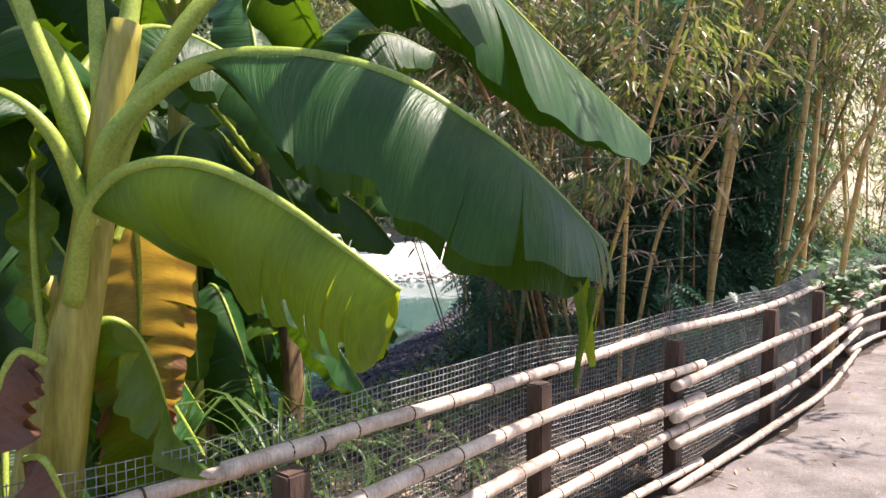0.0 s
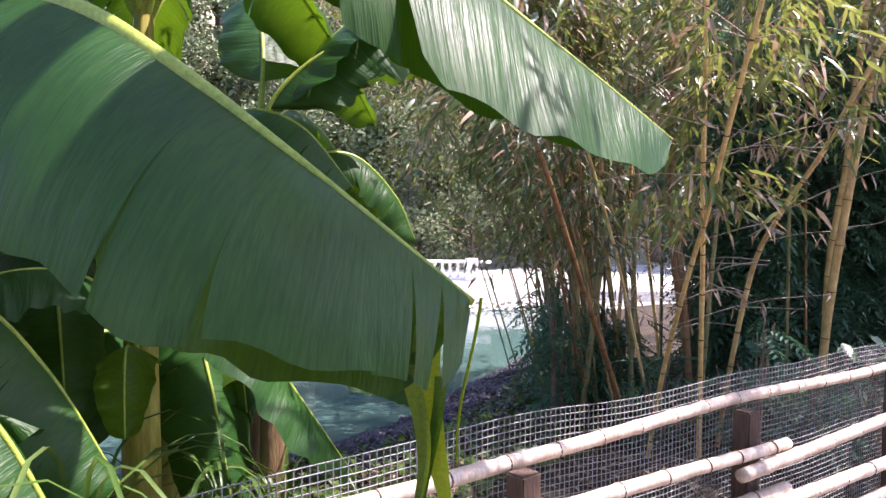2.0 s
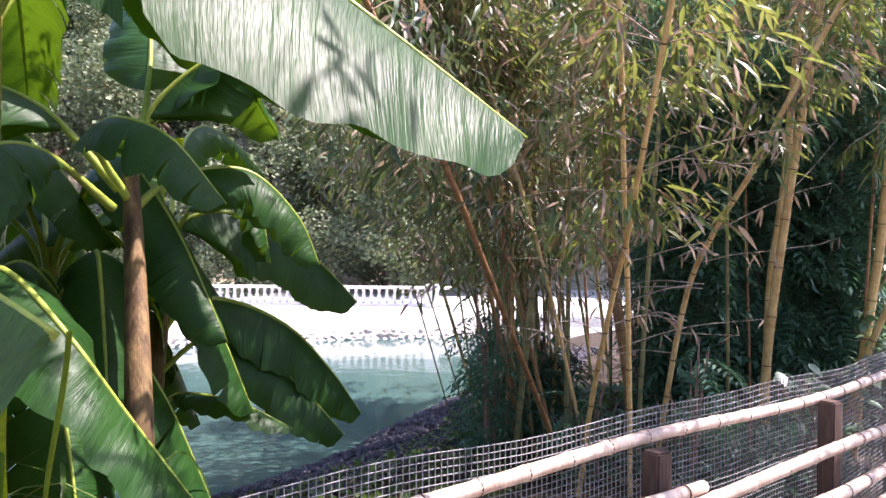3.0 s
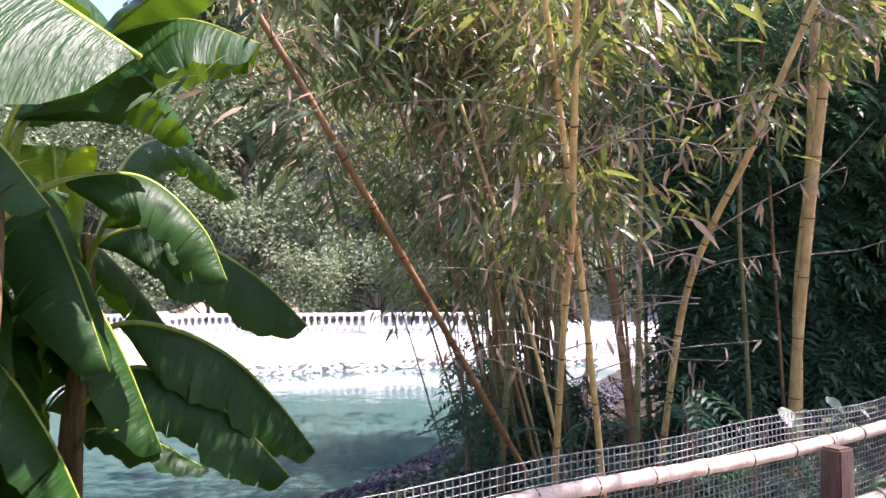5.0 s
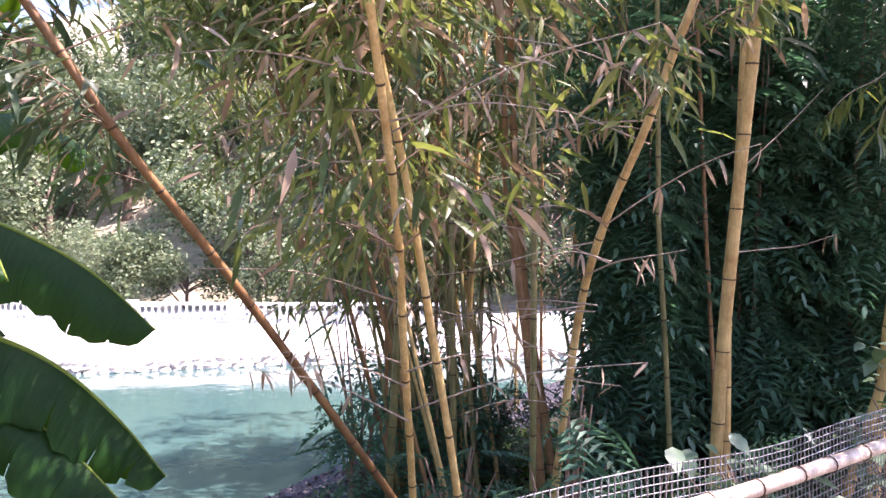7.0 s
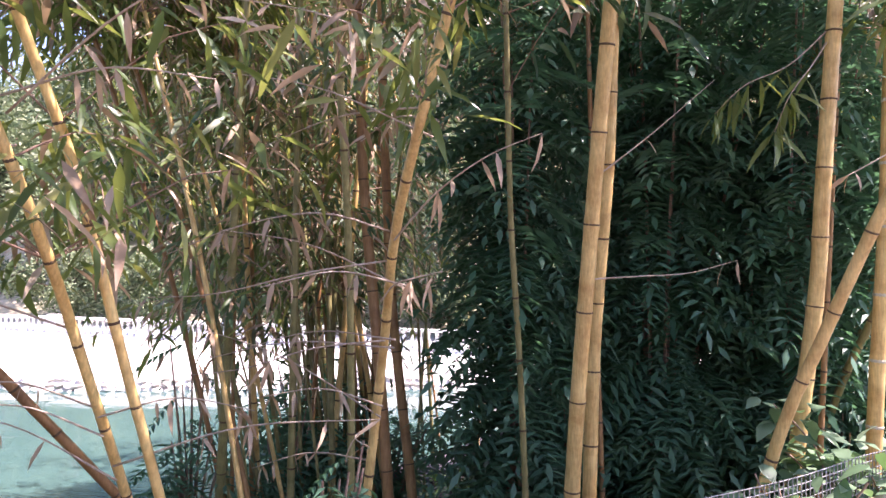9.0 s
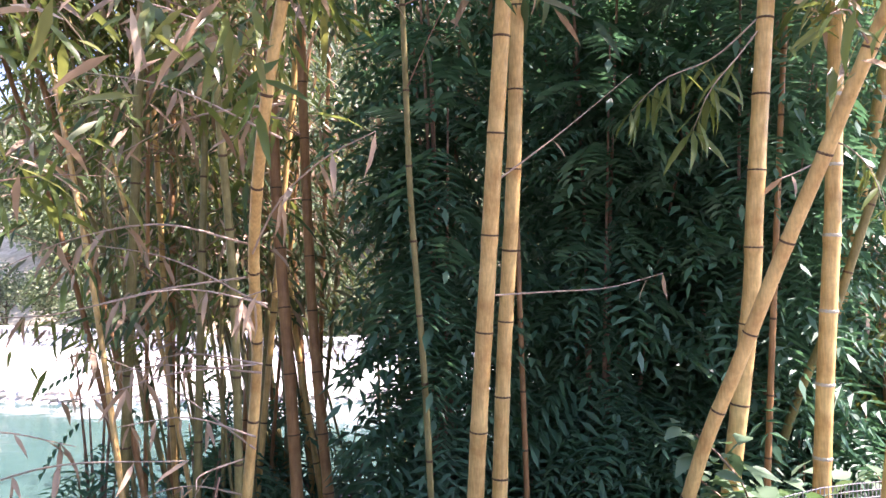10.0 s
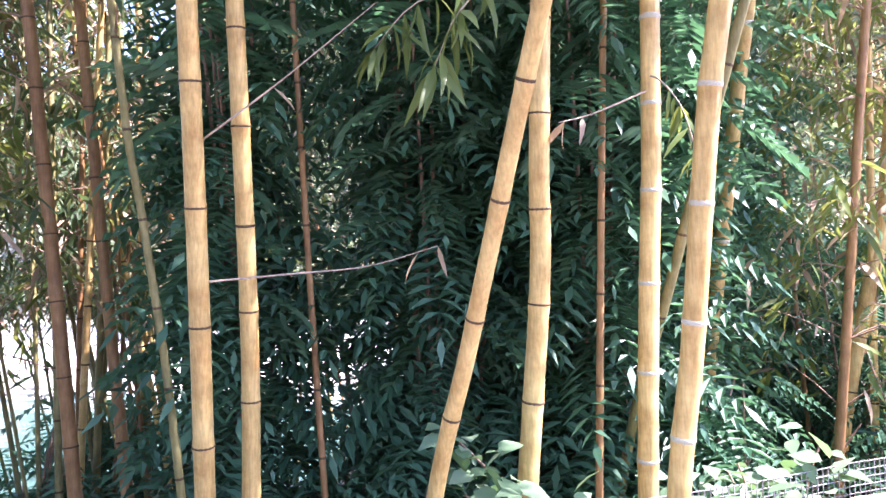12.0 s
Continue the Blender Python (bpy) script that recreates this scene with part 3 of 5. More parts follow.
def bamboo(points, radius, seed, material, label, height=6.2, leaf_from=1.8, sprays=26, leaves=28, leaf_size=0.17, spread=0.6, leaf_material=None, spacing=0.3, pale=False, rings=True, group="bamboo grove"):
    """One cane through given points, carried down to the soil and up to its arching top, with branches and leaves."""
    r = np.random.default_rng(seed)
    p = [np.array(q, float) for q in points]
    low = p[-1] - p[-2]
    low = low / abs(low[2])
    gz = float(ground_z(p[-1][0] + low[0] * 0.5, p[-1][1] + low[1] * 0.5)[0]) - 0.05
    foot = p[-1] + low * max(p[-1][2] - gz, 0.02) * np.array([0.7, 0.7, 1])
    up = p[0] - p[1]
    up = up / abs(up[2])
    rise = height - p[0][2]
    lean = np.array([up[0], up[1], 0])
    head = [p[0] + up * rise * 0.5 + lean * 0.05 * rise, p[0] + up * rise + lean * 0.25 * rise]
    full = [foot] + p[::-1] + head
    n = int(height / 0.05)
    line = curve_points(full, n)
    s = np.concatenate([[0], np.cumsum(np.linalg.norm(np.diff(line, axis=0), axis=1))])
    total = s[-1]
    phase = 0.1 + 0.12 * r.random()
    d = np.abs((s - phase + spacing / 2) % spacing - spacing / 2)
    taper = radius * (1.04 - 0.45 * (s / total) ** 1.6)
    rad = taper * (1 + 0.07 * np.exp(-(d / 0.02) ** 2))
    sides = 14 if radius > 0.02 else 8
    origin = line[0].copy()
    plant = tagged(part("bamboo_cane", None, None, "", Matrix.Translation(origin)), label, "bamboo", group)
    v, f = tube(line - origin, rad, sides)
    part("culm", mesh_from("culm", v, f, material), plant)
    nodes = [i for i in range(1, n - 1) if d[i] <= d[i - 1] and d[i] < d[i + 1]]
    if rings:
        for i in nodes:
            if line[i][2] < 3.6:
                t = Vector(line[i + 1] - line[i - 1]).to_track_quat("Z", "Y").to_matrix().to_4x4()
                part("node", NODE_PALE if pale else NODE_RING, plant, "", Matrix.Translation(Vector(line[i] - origin)) @ t @ Matrix.Diagonal((taper[i] * 1.05, taper[i] * 1.05, 0.0048 if not pale else 0.009, 1)))
    if sprays:
        twigs, places, dirs = [], [], []
        starts = [i for i in nodes if line[i][2] > leaf_from]
        for k in range(sprays):
            i = starts[int(r.integers(0, len(starts)))]
            a = r.uniform(0, 6.283)
            out = np.array([math.cos(a), math.sin(a), r.uniform(0.1, 0.9)])
            ln = spread * r.uniform(0.45, 1.25)
            b = line[i] - origin
            pts = curve_points([b, b + out * ln * 0.5, b + out * ln * 0.95 + (0, 0, -0.28 * ln)], 5)
            twigs.append(tube(pts, np.linspace(0.0042, 0.0012, 5) * (0.7 + radius * 9), 4, False))
            w = 0.25 + 0.75 * r.random(leaves) ** 0.8
            c = np.stack([np.interp(w, np.linspace(0, 1, 5), pts[:, x]) for x in range(3)], 1)
            places.append(c + r.normal(size=(leaves, 3)) * 0.11 * spread)
            dirs.append(out * np.array([0.55, 0.55, 0]) + np.stack([r.normal(size=leaves) * 0.5, r.normal(size=leaves) * 0.5, -0.25 - 0.6 * r.random(leaves)], 1))
        v, f = join(twigs)
        tagged(part("twig_tangle", mesh_from("twig_tangle", v, f, M_TWIG), plant), kind="stuff")
        dirs, places = np.vstack(dirs), np.vstack(places)
        dry = r.random(len(dirs)) < 0.2
        for name, pick, stuff in (("leaves", ~dry, leaf_material or M_BAMBOOLEAF), ("dry_leaves", dry, M_DRYLEAF)):
            me = scatter_mesh(name, LANCE, LANCE_F, places[pick], frames_of(dirs[pick], r.uniform(-0.9, 0.9, pick.sum())), leaf_size * r.uniform(0.5, 1.25, pick.sum()), stuff)
            tagged(part(name, me, plant), kind="stuff")
    return plant


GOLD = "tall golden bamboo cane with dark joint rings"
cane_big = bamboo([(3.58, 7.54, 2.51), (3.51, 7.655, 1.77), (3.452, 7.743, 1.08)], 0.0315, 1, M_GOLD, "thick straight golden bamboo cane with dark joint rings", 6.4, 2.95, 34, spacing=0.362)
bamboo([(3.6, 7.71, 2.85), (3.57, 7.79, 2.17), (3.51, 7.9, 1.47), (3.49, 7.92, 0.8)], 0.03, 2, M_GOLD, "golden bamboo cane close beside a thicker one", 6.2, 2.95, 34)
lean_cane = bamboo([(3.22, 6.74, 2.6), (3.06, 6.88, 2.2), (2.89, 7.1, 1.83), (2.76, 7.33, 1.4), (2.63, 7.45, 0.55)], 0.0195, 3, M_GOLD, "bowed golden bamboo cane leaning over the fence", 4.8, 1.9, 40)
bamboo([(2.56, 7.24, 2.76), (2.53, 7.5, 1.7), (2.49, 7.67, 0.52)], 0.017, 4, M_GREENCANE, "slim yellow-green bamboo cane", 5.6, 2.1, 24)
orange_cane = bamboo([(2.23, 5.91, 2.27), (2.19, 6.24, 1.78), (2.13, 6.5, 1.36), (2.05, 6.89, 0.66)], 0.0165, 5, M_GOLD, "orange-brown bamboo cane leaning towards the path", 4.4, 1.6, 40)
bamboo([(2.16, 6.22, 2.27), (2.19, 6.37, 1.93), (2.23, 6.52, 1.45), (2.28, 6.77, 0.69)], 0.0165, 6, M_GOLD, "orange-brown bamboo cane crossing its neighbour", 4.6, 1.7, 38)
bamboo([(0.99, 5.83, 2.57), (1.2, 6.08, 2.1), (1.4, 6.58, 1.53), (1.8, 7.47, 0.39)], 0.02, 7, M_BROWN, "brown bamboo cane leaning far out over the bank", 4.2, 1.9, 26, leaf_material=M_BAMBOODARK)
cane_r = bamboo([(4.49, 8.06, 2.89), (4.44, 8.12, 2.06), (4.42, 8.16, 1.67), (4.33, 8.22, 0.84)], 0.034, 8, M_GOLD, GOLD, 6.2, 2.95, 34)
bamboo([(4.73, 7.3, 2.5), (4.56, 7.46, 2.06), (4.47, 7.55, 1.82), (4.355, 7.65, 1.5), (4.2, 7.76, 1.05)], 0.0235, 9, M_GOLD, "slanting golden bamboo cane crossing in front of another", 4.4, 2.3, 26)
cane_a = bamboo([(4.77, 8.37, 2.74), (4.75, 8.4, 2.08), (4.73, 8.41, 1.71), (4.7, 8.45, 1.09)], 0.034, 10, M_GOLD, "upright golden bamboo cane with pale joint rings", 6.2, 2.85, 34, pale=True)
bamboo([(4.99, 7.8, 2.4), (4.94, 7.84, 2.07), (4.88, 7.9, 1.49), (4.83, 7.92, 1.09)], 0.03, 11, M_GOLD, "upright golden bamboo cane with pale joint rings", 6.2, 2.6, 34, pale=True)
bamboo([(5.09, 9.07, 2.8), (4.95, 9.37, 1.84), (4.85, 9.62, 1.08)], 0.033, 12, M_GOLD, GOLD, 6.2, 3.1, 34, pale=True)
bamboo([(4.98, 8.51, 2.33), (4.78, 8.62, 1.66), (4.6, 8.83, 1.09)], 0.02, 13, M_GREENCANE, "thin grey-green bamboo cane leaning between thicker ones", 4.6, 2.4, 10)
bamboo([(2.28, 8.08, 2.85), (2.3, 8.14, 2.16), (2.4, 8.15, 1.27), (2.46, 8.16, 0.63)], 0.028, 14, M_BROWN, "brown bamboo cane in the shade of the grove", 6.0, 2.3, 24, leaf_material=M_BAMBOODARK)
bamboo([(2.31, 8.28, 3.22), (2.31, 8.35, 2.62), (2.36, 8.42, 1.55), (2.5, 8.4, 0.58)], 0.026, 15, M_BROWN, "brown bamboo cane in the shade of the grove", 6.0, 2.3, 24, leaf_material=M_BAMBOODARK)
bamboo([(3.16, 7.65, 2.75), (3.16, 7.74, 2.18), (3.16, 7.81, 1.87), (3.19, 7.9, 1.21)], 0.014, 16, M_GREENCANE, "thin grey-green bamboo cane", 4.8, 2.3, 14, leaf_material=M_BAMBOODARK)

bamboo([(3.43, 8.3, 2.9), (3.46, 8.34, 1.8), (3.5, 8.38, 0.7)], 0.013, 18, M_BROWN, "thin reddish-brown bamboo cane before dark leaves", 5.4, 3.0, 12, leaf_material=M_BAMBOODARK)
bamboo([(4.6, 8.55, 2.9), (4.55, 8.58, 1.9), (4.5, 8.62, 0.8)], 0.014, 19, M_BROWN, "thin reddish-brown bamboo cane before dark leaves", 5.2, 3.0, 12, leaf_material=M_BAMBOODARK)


def twig(cane_thing, points, leaves, seed, material=None, size=0.12, name="dry_leaf"):
    """A bare side twig of a cane with a few dry curled leaves at its end."""
    r = np.random.default_rng(seed)
    o = np.array(cane_thing.matrix_basis.translation)
    pts = curve_points([np.array(q) - o for q in points], 12)
    v, f = tube(pts, np.linspace(0.004, 0.0015, 12), 5)
    branch = part("branch", mesh_from("branch", v, f, M_DRYTWIG), cane_thing)
    for k in range(leaves):
        c = pts[min(11, 4 + int(r.integers(0, 8)))]
        d = np.array([[r.normal() * 0.5, r.normal() * 0.5, -0.8]])
        part(name, scatter_mesh(name, LANCE, LANCE_F, np.array([c]), frames_of(d, np.array([r.uniform(-1, 1)])), [size * r.uniform(0.75, 1.25)], material or M_DRYLEAF), branch)


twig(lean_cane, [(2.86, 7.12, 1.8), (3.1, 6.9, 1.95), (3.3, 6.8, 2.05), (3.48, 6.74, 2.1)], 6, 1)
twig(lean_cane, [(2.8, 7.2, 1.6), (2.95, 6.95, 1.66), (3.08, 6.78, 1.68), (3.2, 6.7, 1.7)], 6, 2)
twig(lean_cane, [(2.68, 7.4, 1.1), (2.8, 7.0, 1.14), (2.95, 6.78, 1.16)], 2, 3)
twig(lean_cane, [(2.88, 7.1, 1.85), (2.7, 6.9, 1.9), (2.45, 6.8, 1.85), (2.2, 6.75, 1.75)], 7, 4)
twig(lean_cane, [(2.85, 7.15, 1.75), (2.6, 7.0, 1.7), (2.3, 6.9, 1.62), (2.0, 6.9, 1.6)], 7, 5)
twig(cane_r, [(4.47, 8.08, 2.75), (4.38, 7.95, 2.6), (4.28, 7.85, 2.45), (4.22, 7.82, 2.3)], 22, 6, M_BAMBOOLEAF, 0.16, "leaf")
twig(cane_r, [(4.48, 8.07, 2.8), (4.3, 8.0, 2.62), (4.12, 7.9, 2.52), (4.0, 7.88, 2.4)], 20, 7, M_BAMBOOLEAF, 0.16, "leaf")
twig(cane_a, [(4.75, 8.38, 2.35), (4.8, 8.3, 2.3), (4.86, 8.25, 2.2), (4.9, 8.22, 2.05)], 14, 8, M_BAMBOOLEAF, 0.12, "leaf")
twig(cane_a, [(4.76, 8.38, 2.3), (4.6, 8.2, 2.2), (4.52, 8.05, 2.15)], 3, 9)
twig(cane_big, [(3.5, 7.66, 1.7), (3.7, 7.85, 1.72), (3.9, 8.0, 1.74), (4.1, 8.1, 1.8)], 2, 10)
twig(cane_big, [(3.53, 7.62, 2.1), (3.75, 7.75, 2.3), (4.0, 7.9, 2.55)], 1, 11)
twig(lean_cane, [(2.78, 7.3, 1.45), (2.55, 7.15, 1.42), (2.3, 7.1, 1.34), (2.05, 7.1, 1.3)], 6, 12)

# bare dry side twigs in the open front of the grove
r = np.random.default_rng(77)
for k in range(22):
    w = r.random()
    z = 0.95 + 1.5 * w
    base = np.array([2.68 + 0.5 * w, 7.44 - 0.62 * w, z]) if k % 2 else np.array([2.1 + 0.1 * w, 6.7 - 0.75 * w, z])
    a, ln = r.uniform(2.2, 4.4) + (0 if k % 6 else 3.0), r.uniform(0.5, 1.0)
    out = np.array([math.cos(a), 0.6 * math.sin(a), r.uniform(-0.15, 0.35)]) * ln
    twig(lean_cane if k % 2 else orange_cane, [base, base + out * 0.5 + (0, 0, 0.05), base + out], 7, 700 + k, None, 0.1)

# the further canes of the grove
r = np.random.default_rng(31)
for k in range(66):
    if k < 20:
        x, y = r.uniform(1.25, 2.05), r.uniform(7.9, 10.2)
    elif k < 32:
        x, y = r.uniform(2.4, 4.6), r.uniform(9.6, 12.5)
    elif k < 52:
        x = r.uniform(5.3, 10.0)
        y = 8.6 + (x - 5.3) * 0.75 + r.uniform(0.6, 2.4)
    elif k < 58:
        x, y = r.uniform(0.9, 2.4), r.uniform(10.5, 14)
    else:
        x = r.uniform(5.0, 12.0)
        y = 9 + (x - 5.3) * 0.7 + r.uniform(2.5, 6)
    lx, ly = r.uniform(-0.22, 0.12), r.uniform(-0.14, 0.08)
    right = k >= 32 and not 52 <= k < 58
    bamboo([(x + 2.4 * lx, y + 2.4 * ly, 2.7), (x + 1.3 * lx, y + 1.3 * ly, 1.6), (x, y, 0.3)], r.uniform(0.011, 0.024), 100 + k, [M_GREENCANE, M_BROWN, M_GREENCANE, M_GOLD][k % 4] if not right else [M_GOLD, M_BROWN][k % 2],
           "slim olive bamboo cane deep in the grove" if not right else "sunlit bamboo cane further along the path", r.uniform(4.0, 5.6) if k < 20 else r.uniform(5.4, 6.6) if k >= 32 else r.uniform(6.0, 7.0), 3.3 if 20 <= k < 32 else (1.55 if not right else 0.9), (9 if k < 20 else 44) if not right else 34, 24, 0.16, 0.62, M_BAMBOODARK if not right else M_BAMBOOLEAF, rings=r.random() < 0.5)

for k in range(11):
    x, y = r.uniform(1.2, 2.2), r.uniform(7.9, 10.5)
    lx, ly = r.uniform(-0.5, -0.12), r.uniform(-0.25, 0.15)
    bamboo([(x + 2.6 * lx, y + 2.4 * ly, 2.6), (x + 1.2 * lx, y + 1.2 * ly, 1.5), (x, y, 0.0)], r.uniform(0.007, 0.012), 200 + k, M_GREENCANE, "thin leafy bamboo cane arching over the water", r.uniform(4.8, 6.0), 1.2, 24, 20, 0.16, 0.7, M_BAMBOOLEAF, rings=False)

for k in range(8):
    x, y = r.uniform(0.9, 1.8), r.uniform(8.6, 11.0)
    lx, ly = r.uniform(-0.85, -0.4), r.uniform(-0.15, 0.2)
    bamboo([(x + 2.4 * lx, y + 2.4 * ly, 3.0), (x + 1.1 * lx, y + 1.1 * ly, 1.8), (x, y, 0.0)], r.uniform(0.007, 0.011), 220 + k, M_GREENCANE, "thin leafy bamboo cane arching over the water", r.uniform(4.2, 5.2), 1.4, 24, 18, 0.16, 0.7, M_BAMBOOLEAF, rings=False)

for k in range(9):
    x, y = r.uniform(0.9, 2.0), r.uniform(8.2, 10.0)
    lx, ly = r.uniform(-0.25, 0.05), r.uniform(-0.15, 0.1)
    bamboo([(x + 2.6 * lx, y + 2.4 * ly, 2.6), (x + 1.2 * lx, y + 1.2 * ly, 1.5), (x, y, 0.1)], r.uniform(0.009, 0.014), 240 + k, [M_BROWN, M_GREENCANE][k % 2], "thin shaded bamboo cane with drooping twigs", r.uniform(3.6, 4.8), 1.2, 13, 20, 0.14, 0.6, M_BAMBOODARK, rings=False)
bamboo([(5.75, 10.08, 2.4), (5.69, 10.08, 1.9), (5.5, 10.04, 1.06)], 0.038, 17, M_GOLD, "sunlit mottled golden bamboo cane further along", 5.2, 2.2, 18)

# tall canes whose leafy heads hang over the banana clump and the water
for k in range(6):
    x, y = r.uniform(1.5, 2.2), r.uniform(7.5, 8.6)
    lx, ly = r.uniform(-0.32, -0.15), r.uniform(-0.22, 0.0)
    bamboo([(x + 2.8 * lx, y + 2.8 * ly, 3.2), (x + 1.2 * lx, y + 1.2 * ly, 1.7), (x, y, 0.2)], r.uniform(0.012, 0.018), 260 + k, [M_BROWN, M_GREENCANE, M_GOLD][k % 3], "slim bamboo cane with a heavy leafy head", r.uniform(5.2, 6.2), 2.9, 80, 24, 0.17, 0.85, M_BAMBOOLEAF, rings=False)

# ---------------------------------------------------------------- dark shrubs with feathered leaves under the bamboo
FROND, FROND_F = [], []
for j in range(8):
    for sx in (-1, 1):
        b, y = len(FROND), 0.1 + 0.112 * j
        ln = 0.23 * math.sin(0.6 + 0.3 * j)
        drop = -0.3 * y * y
        FROND += [(0, y, drop), (sx * ln * 0.45, y + 0.072, drop + 0.012), (sx * ln * 1.2, y + 0.1, drop - 0.06), (sx * ln * 0.6, y + 0.0, drop - 0.012)]
        FROND_F.append((b, b + 1, b + 2, b + 3))
b = len(FROND)
FROND += [(0, 0.95, -0.27), (0.035, 1.03, -0.32), (0, 1.15, -0.4), (-0.035, 1.03, -0.32)]
FROND_F.append((b, b + 1, b + 2, b + 3))


def shrub(x, y, height, spread, count, seed, label, size=0.58, material=M_FROND, bare=0.03):
    r = np.random.default_rng(seed)
    z = float(ground_z(x, y)[0]) - 0.03
    plant = tagged(part("shrub", None, None, "", pose(x, y, z)), label, "shrub", "shrubs under the bamboo")
    stems, places, dirs = [], [], []
    for k in range(9):
        a = r.uniform(0, 6.283)
        tip = np.array([math.cos(a) * spread * r.uniform(0.2, 0.8), math.sin(a) * spread * r.uniform(0.2, 0.8), height * r.uniform(0.6, 1.0)])
        pts = curve_points([(0.05 * math.cos(a), 0.05 * math.sin(a), 0), tip * np.array([0.4, 0.4, 0.5]), tip], 7)
        stems.append(tube(pts, np.linspace(0.016, 0.004, 7), 5, False))
        for q in range(count // 18):
            w = bare + (1 - bare) * r.random()
            c = np.array([np.interp(w, np.linspace(0, 1, 7), pts[:, i]) for i in range(3)])
            o = r.normal(size=3) * np.array([1, 1, 0.5])
            o /= np.linalg.norm(o)
            places.append(c + o * spread * 0.25 * r.random())
            dirs.append(o * (1, 1, 0.5) + (0, 0, -0.35))
    v, f = join(stems)
    tagged(part("stem_tangle", mesh_from("stem_tangle", v, f, M_TWIG), plant), kind="stuff")
    tagged(part("leaves", scatter_mesh("leaves", FROND, FROND_F, np.array(places), frames_of(np.array(dirs), r.uniform(-0.5, 0.5, len(dirs))), size * r.uniform(0.6, 1.25, len(dirs)), material, False), plant), kind="stuff")


SHADY = "dark green shrub with feathered leaves in deep shade"
for i, (x, y, h, s, c) in enumerate([(3.05, 8.55, 4.4, 0.55, 1500), (3.75, 8.95, 4.4, 0.85, 2200), (4.4, 9.2, 4.4, 0.85, 2200), (3.6, 9.9, 4.6, 1.1, 1800), (4.6, 10.0, 4.6, 1.1, 1800), (2.75, 7.75, 0.75, 0.35, 90), (2.1, 7.5, 0.8, 0.3, 70),
                                     (1.35, 8.1, 1.5, 0.25, 80), (5.0, 9.7, 1.4, 0.7, 260), (5.6, 10.6, 2.2, 0.9, 420), (2.9, 9.9, 2.6, 0.5, 160), (3.05, 7.0, 0.9, 0.35, 130), (3.7, 7.5, 0.75, 0.4, 120), (1.9, 9.6, 1.0, 0.6, 130), (6.3, 12.0, 2.6, 1.1, 420), (2.7, 6.98, 1.15, 0.22, 45), (5.9, 10.0, 1.6, 0.7, 300), (7.2, 11.0, 1.8, 0.9, 300), (8.6, 11.8, 1.9, 1.0, 300), (3.4, 11.0, 2.6, 1.0, 800), (4.4, 11.2, 2.6, 1.0, 800), (5.4, 11.6, 2.6, 1.0, 800), (3.9, 9.5, 1.6, 0.8, 420), (4.7, 9.3, 1.3, 0.6, 300), (3.25, 9.0, 1.3, 0.5, 200), (1.6, 8.6, 1.2, 0.4, 150), (1.35, 9.4, 1.4, 0.45, 180)]):
    shrub(x, y, h, s, c if i < 5 else int(c * 2.2), 300 + i, SHADY if i < 5 else "low feathery shrub at the foot of the bamboo", 0.42 if i < 5 or i > 18 else 0.3)


def creeper(x, y, z, w, count, seed, label):
    r = np.random.default_rng(seed)
    plant = tagged(part("creeper", None, None, "", pose(x, y, float(ground_z(x, y)[0]) - 0.02)), label, "creeper")
    stems, places, dirs = [], [], []
    for k in range(12):
        a = r.uniform(0, 6.283)
        tip = np.array([math.cos(a) * w * r.uniform(0.3, 1), math.sin(a) * w * 0.5 * r.uniform(0.3, 1), z * r.uniform(0.75, 1.1)])
        pts = curve_points([(0, 0, 0), tip * np.array([0.6, 0.6, 0.8]), tip], 6)
        stems.append(tube(pts, [0.004] * 6, 4, False))
        for q in range(count // 12):
            k2 = 0.45 + 0.55 * r.random()
            places.append(np.array([np.interp(k2, np.linspace(0, 1, 6), pts[:, i]) for i in range(3)]) + r.normal(size=3) * 0.06)
            dirs.append(r.normal(size=3) * np.array([1, 1, 0.4]) + (0.1, -0.3, -0.1))
    v, f = join(stems)
    tagged(part("stem_tangle", mesh_from("stem_tangle", v, f, M_TWIG), plant), kind="stuff")
    tagged(part("leaves", scatter_mesh("leaves", OVATE, LANCE_F, np.array(places), frames_of(np.array(dirs), r.uniform(-0.5, 0.5, len(dirs))), 0.1 * r.uniform(0.6, 1.3, len(dirs)), M_IVY), plant), kind="stuff")


creeper(4.7, 7.95, 1.12, 0.5, 480, 1, "pale green leafy creeper climbing the wire mesh")
creeper(5.1, 8.7, 1.05, 0.45, 320, 2, "pale green leafy creeper climbing the wire mesh")
creeper(4.25, 7.55, 0.95, 0.3, 110, 3, "sparse pale green creeper at the fence")
creeper(3.45, 6.75, 0.85, 0.3, 70, 4, "small leafy creeper at the foot of a bamboo cane")

# ---------------------------------------------------------------- banana plants


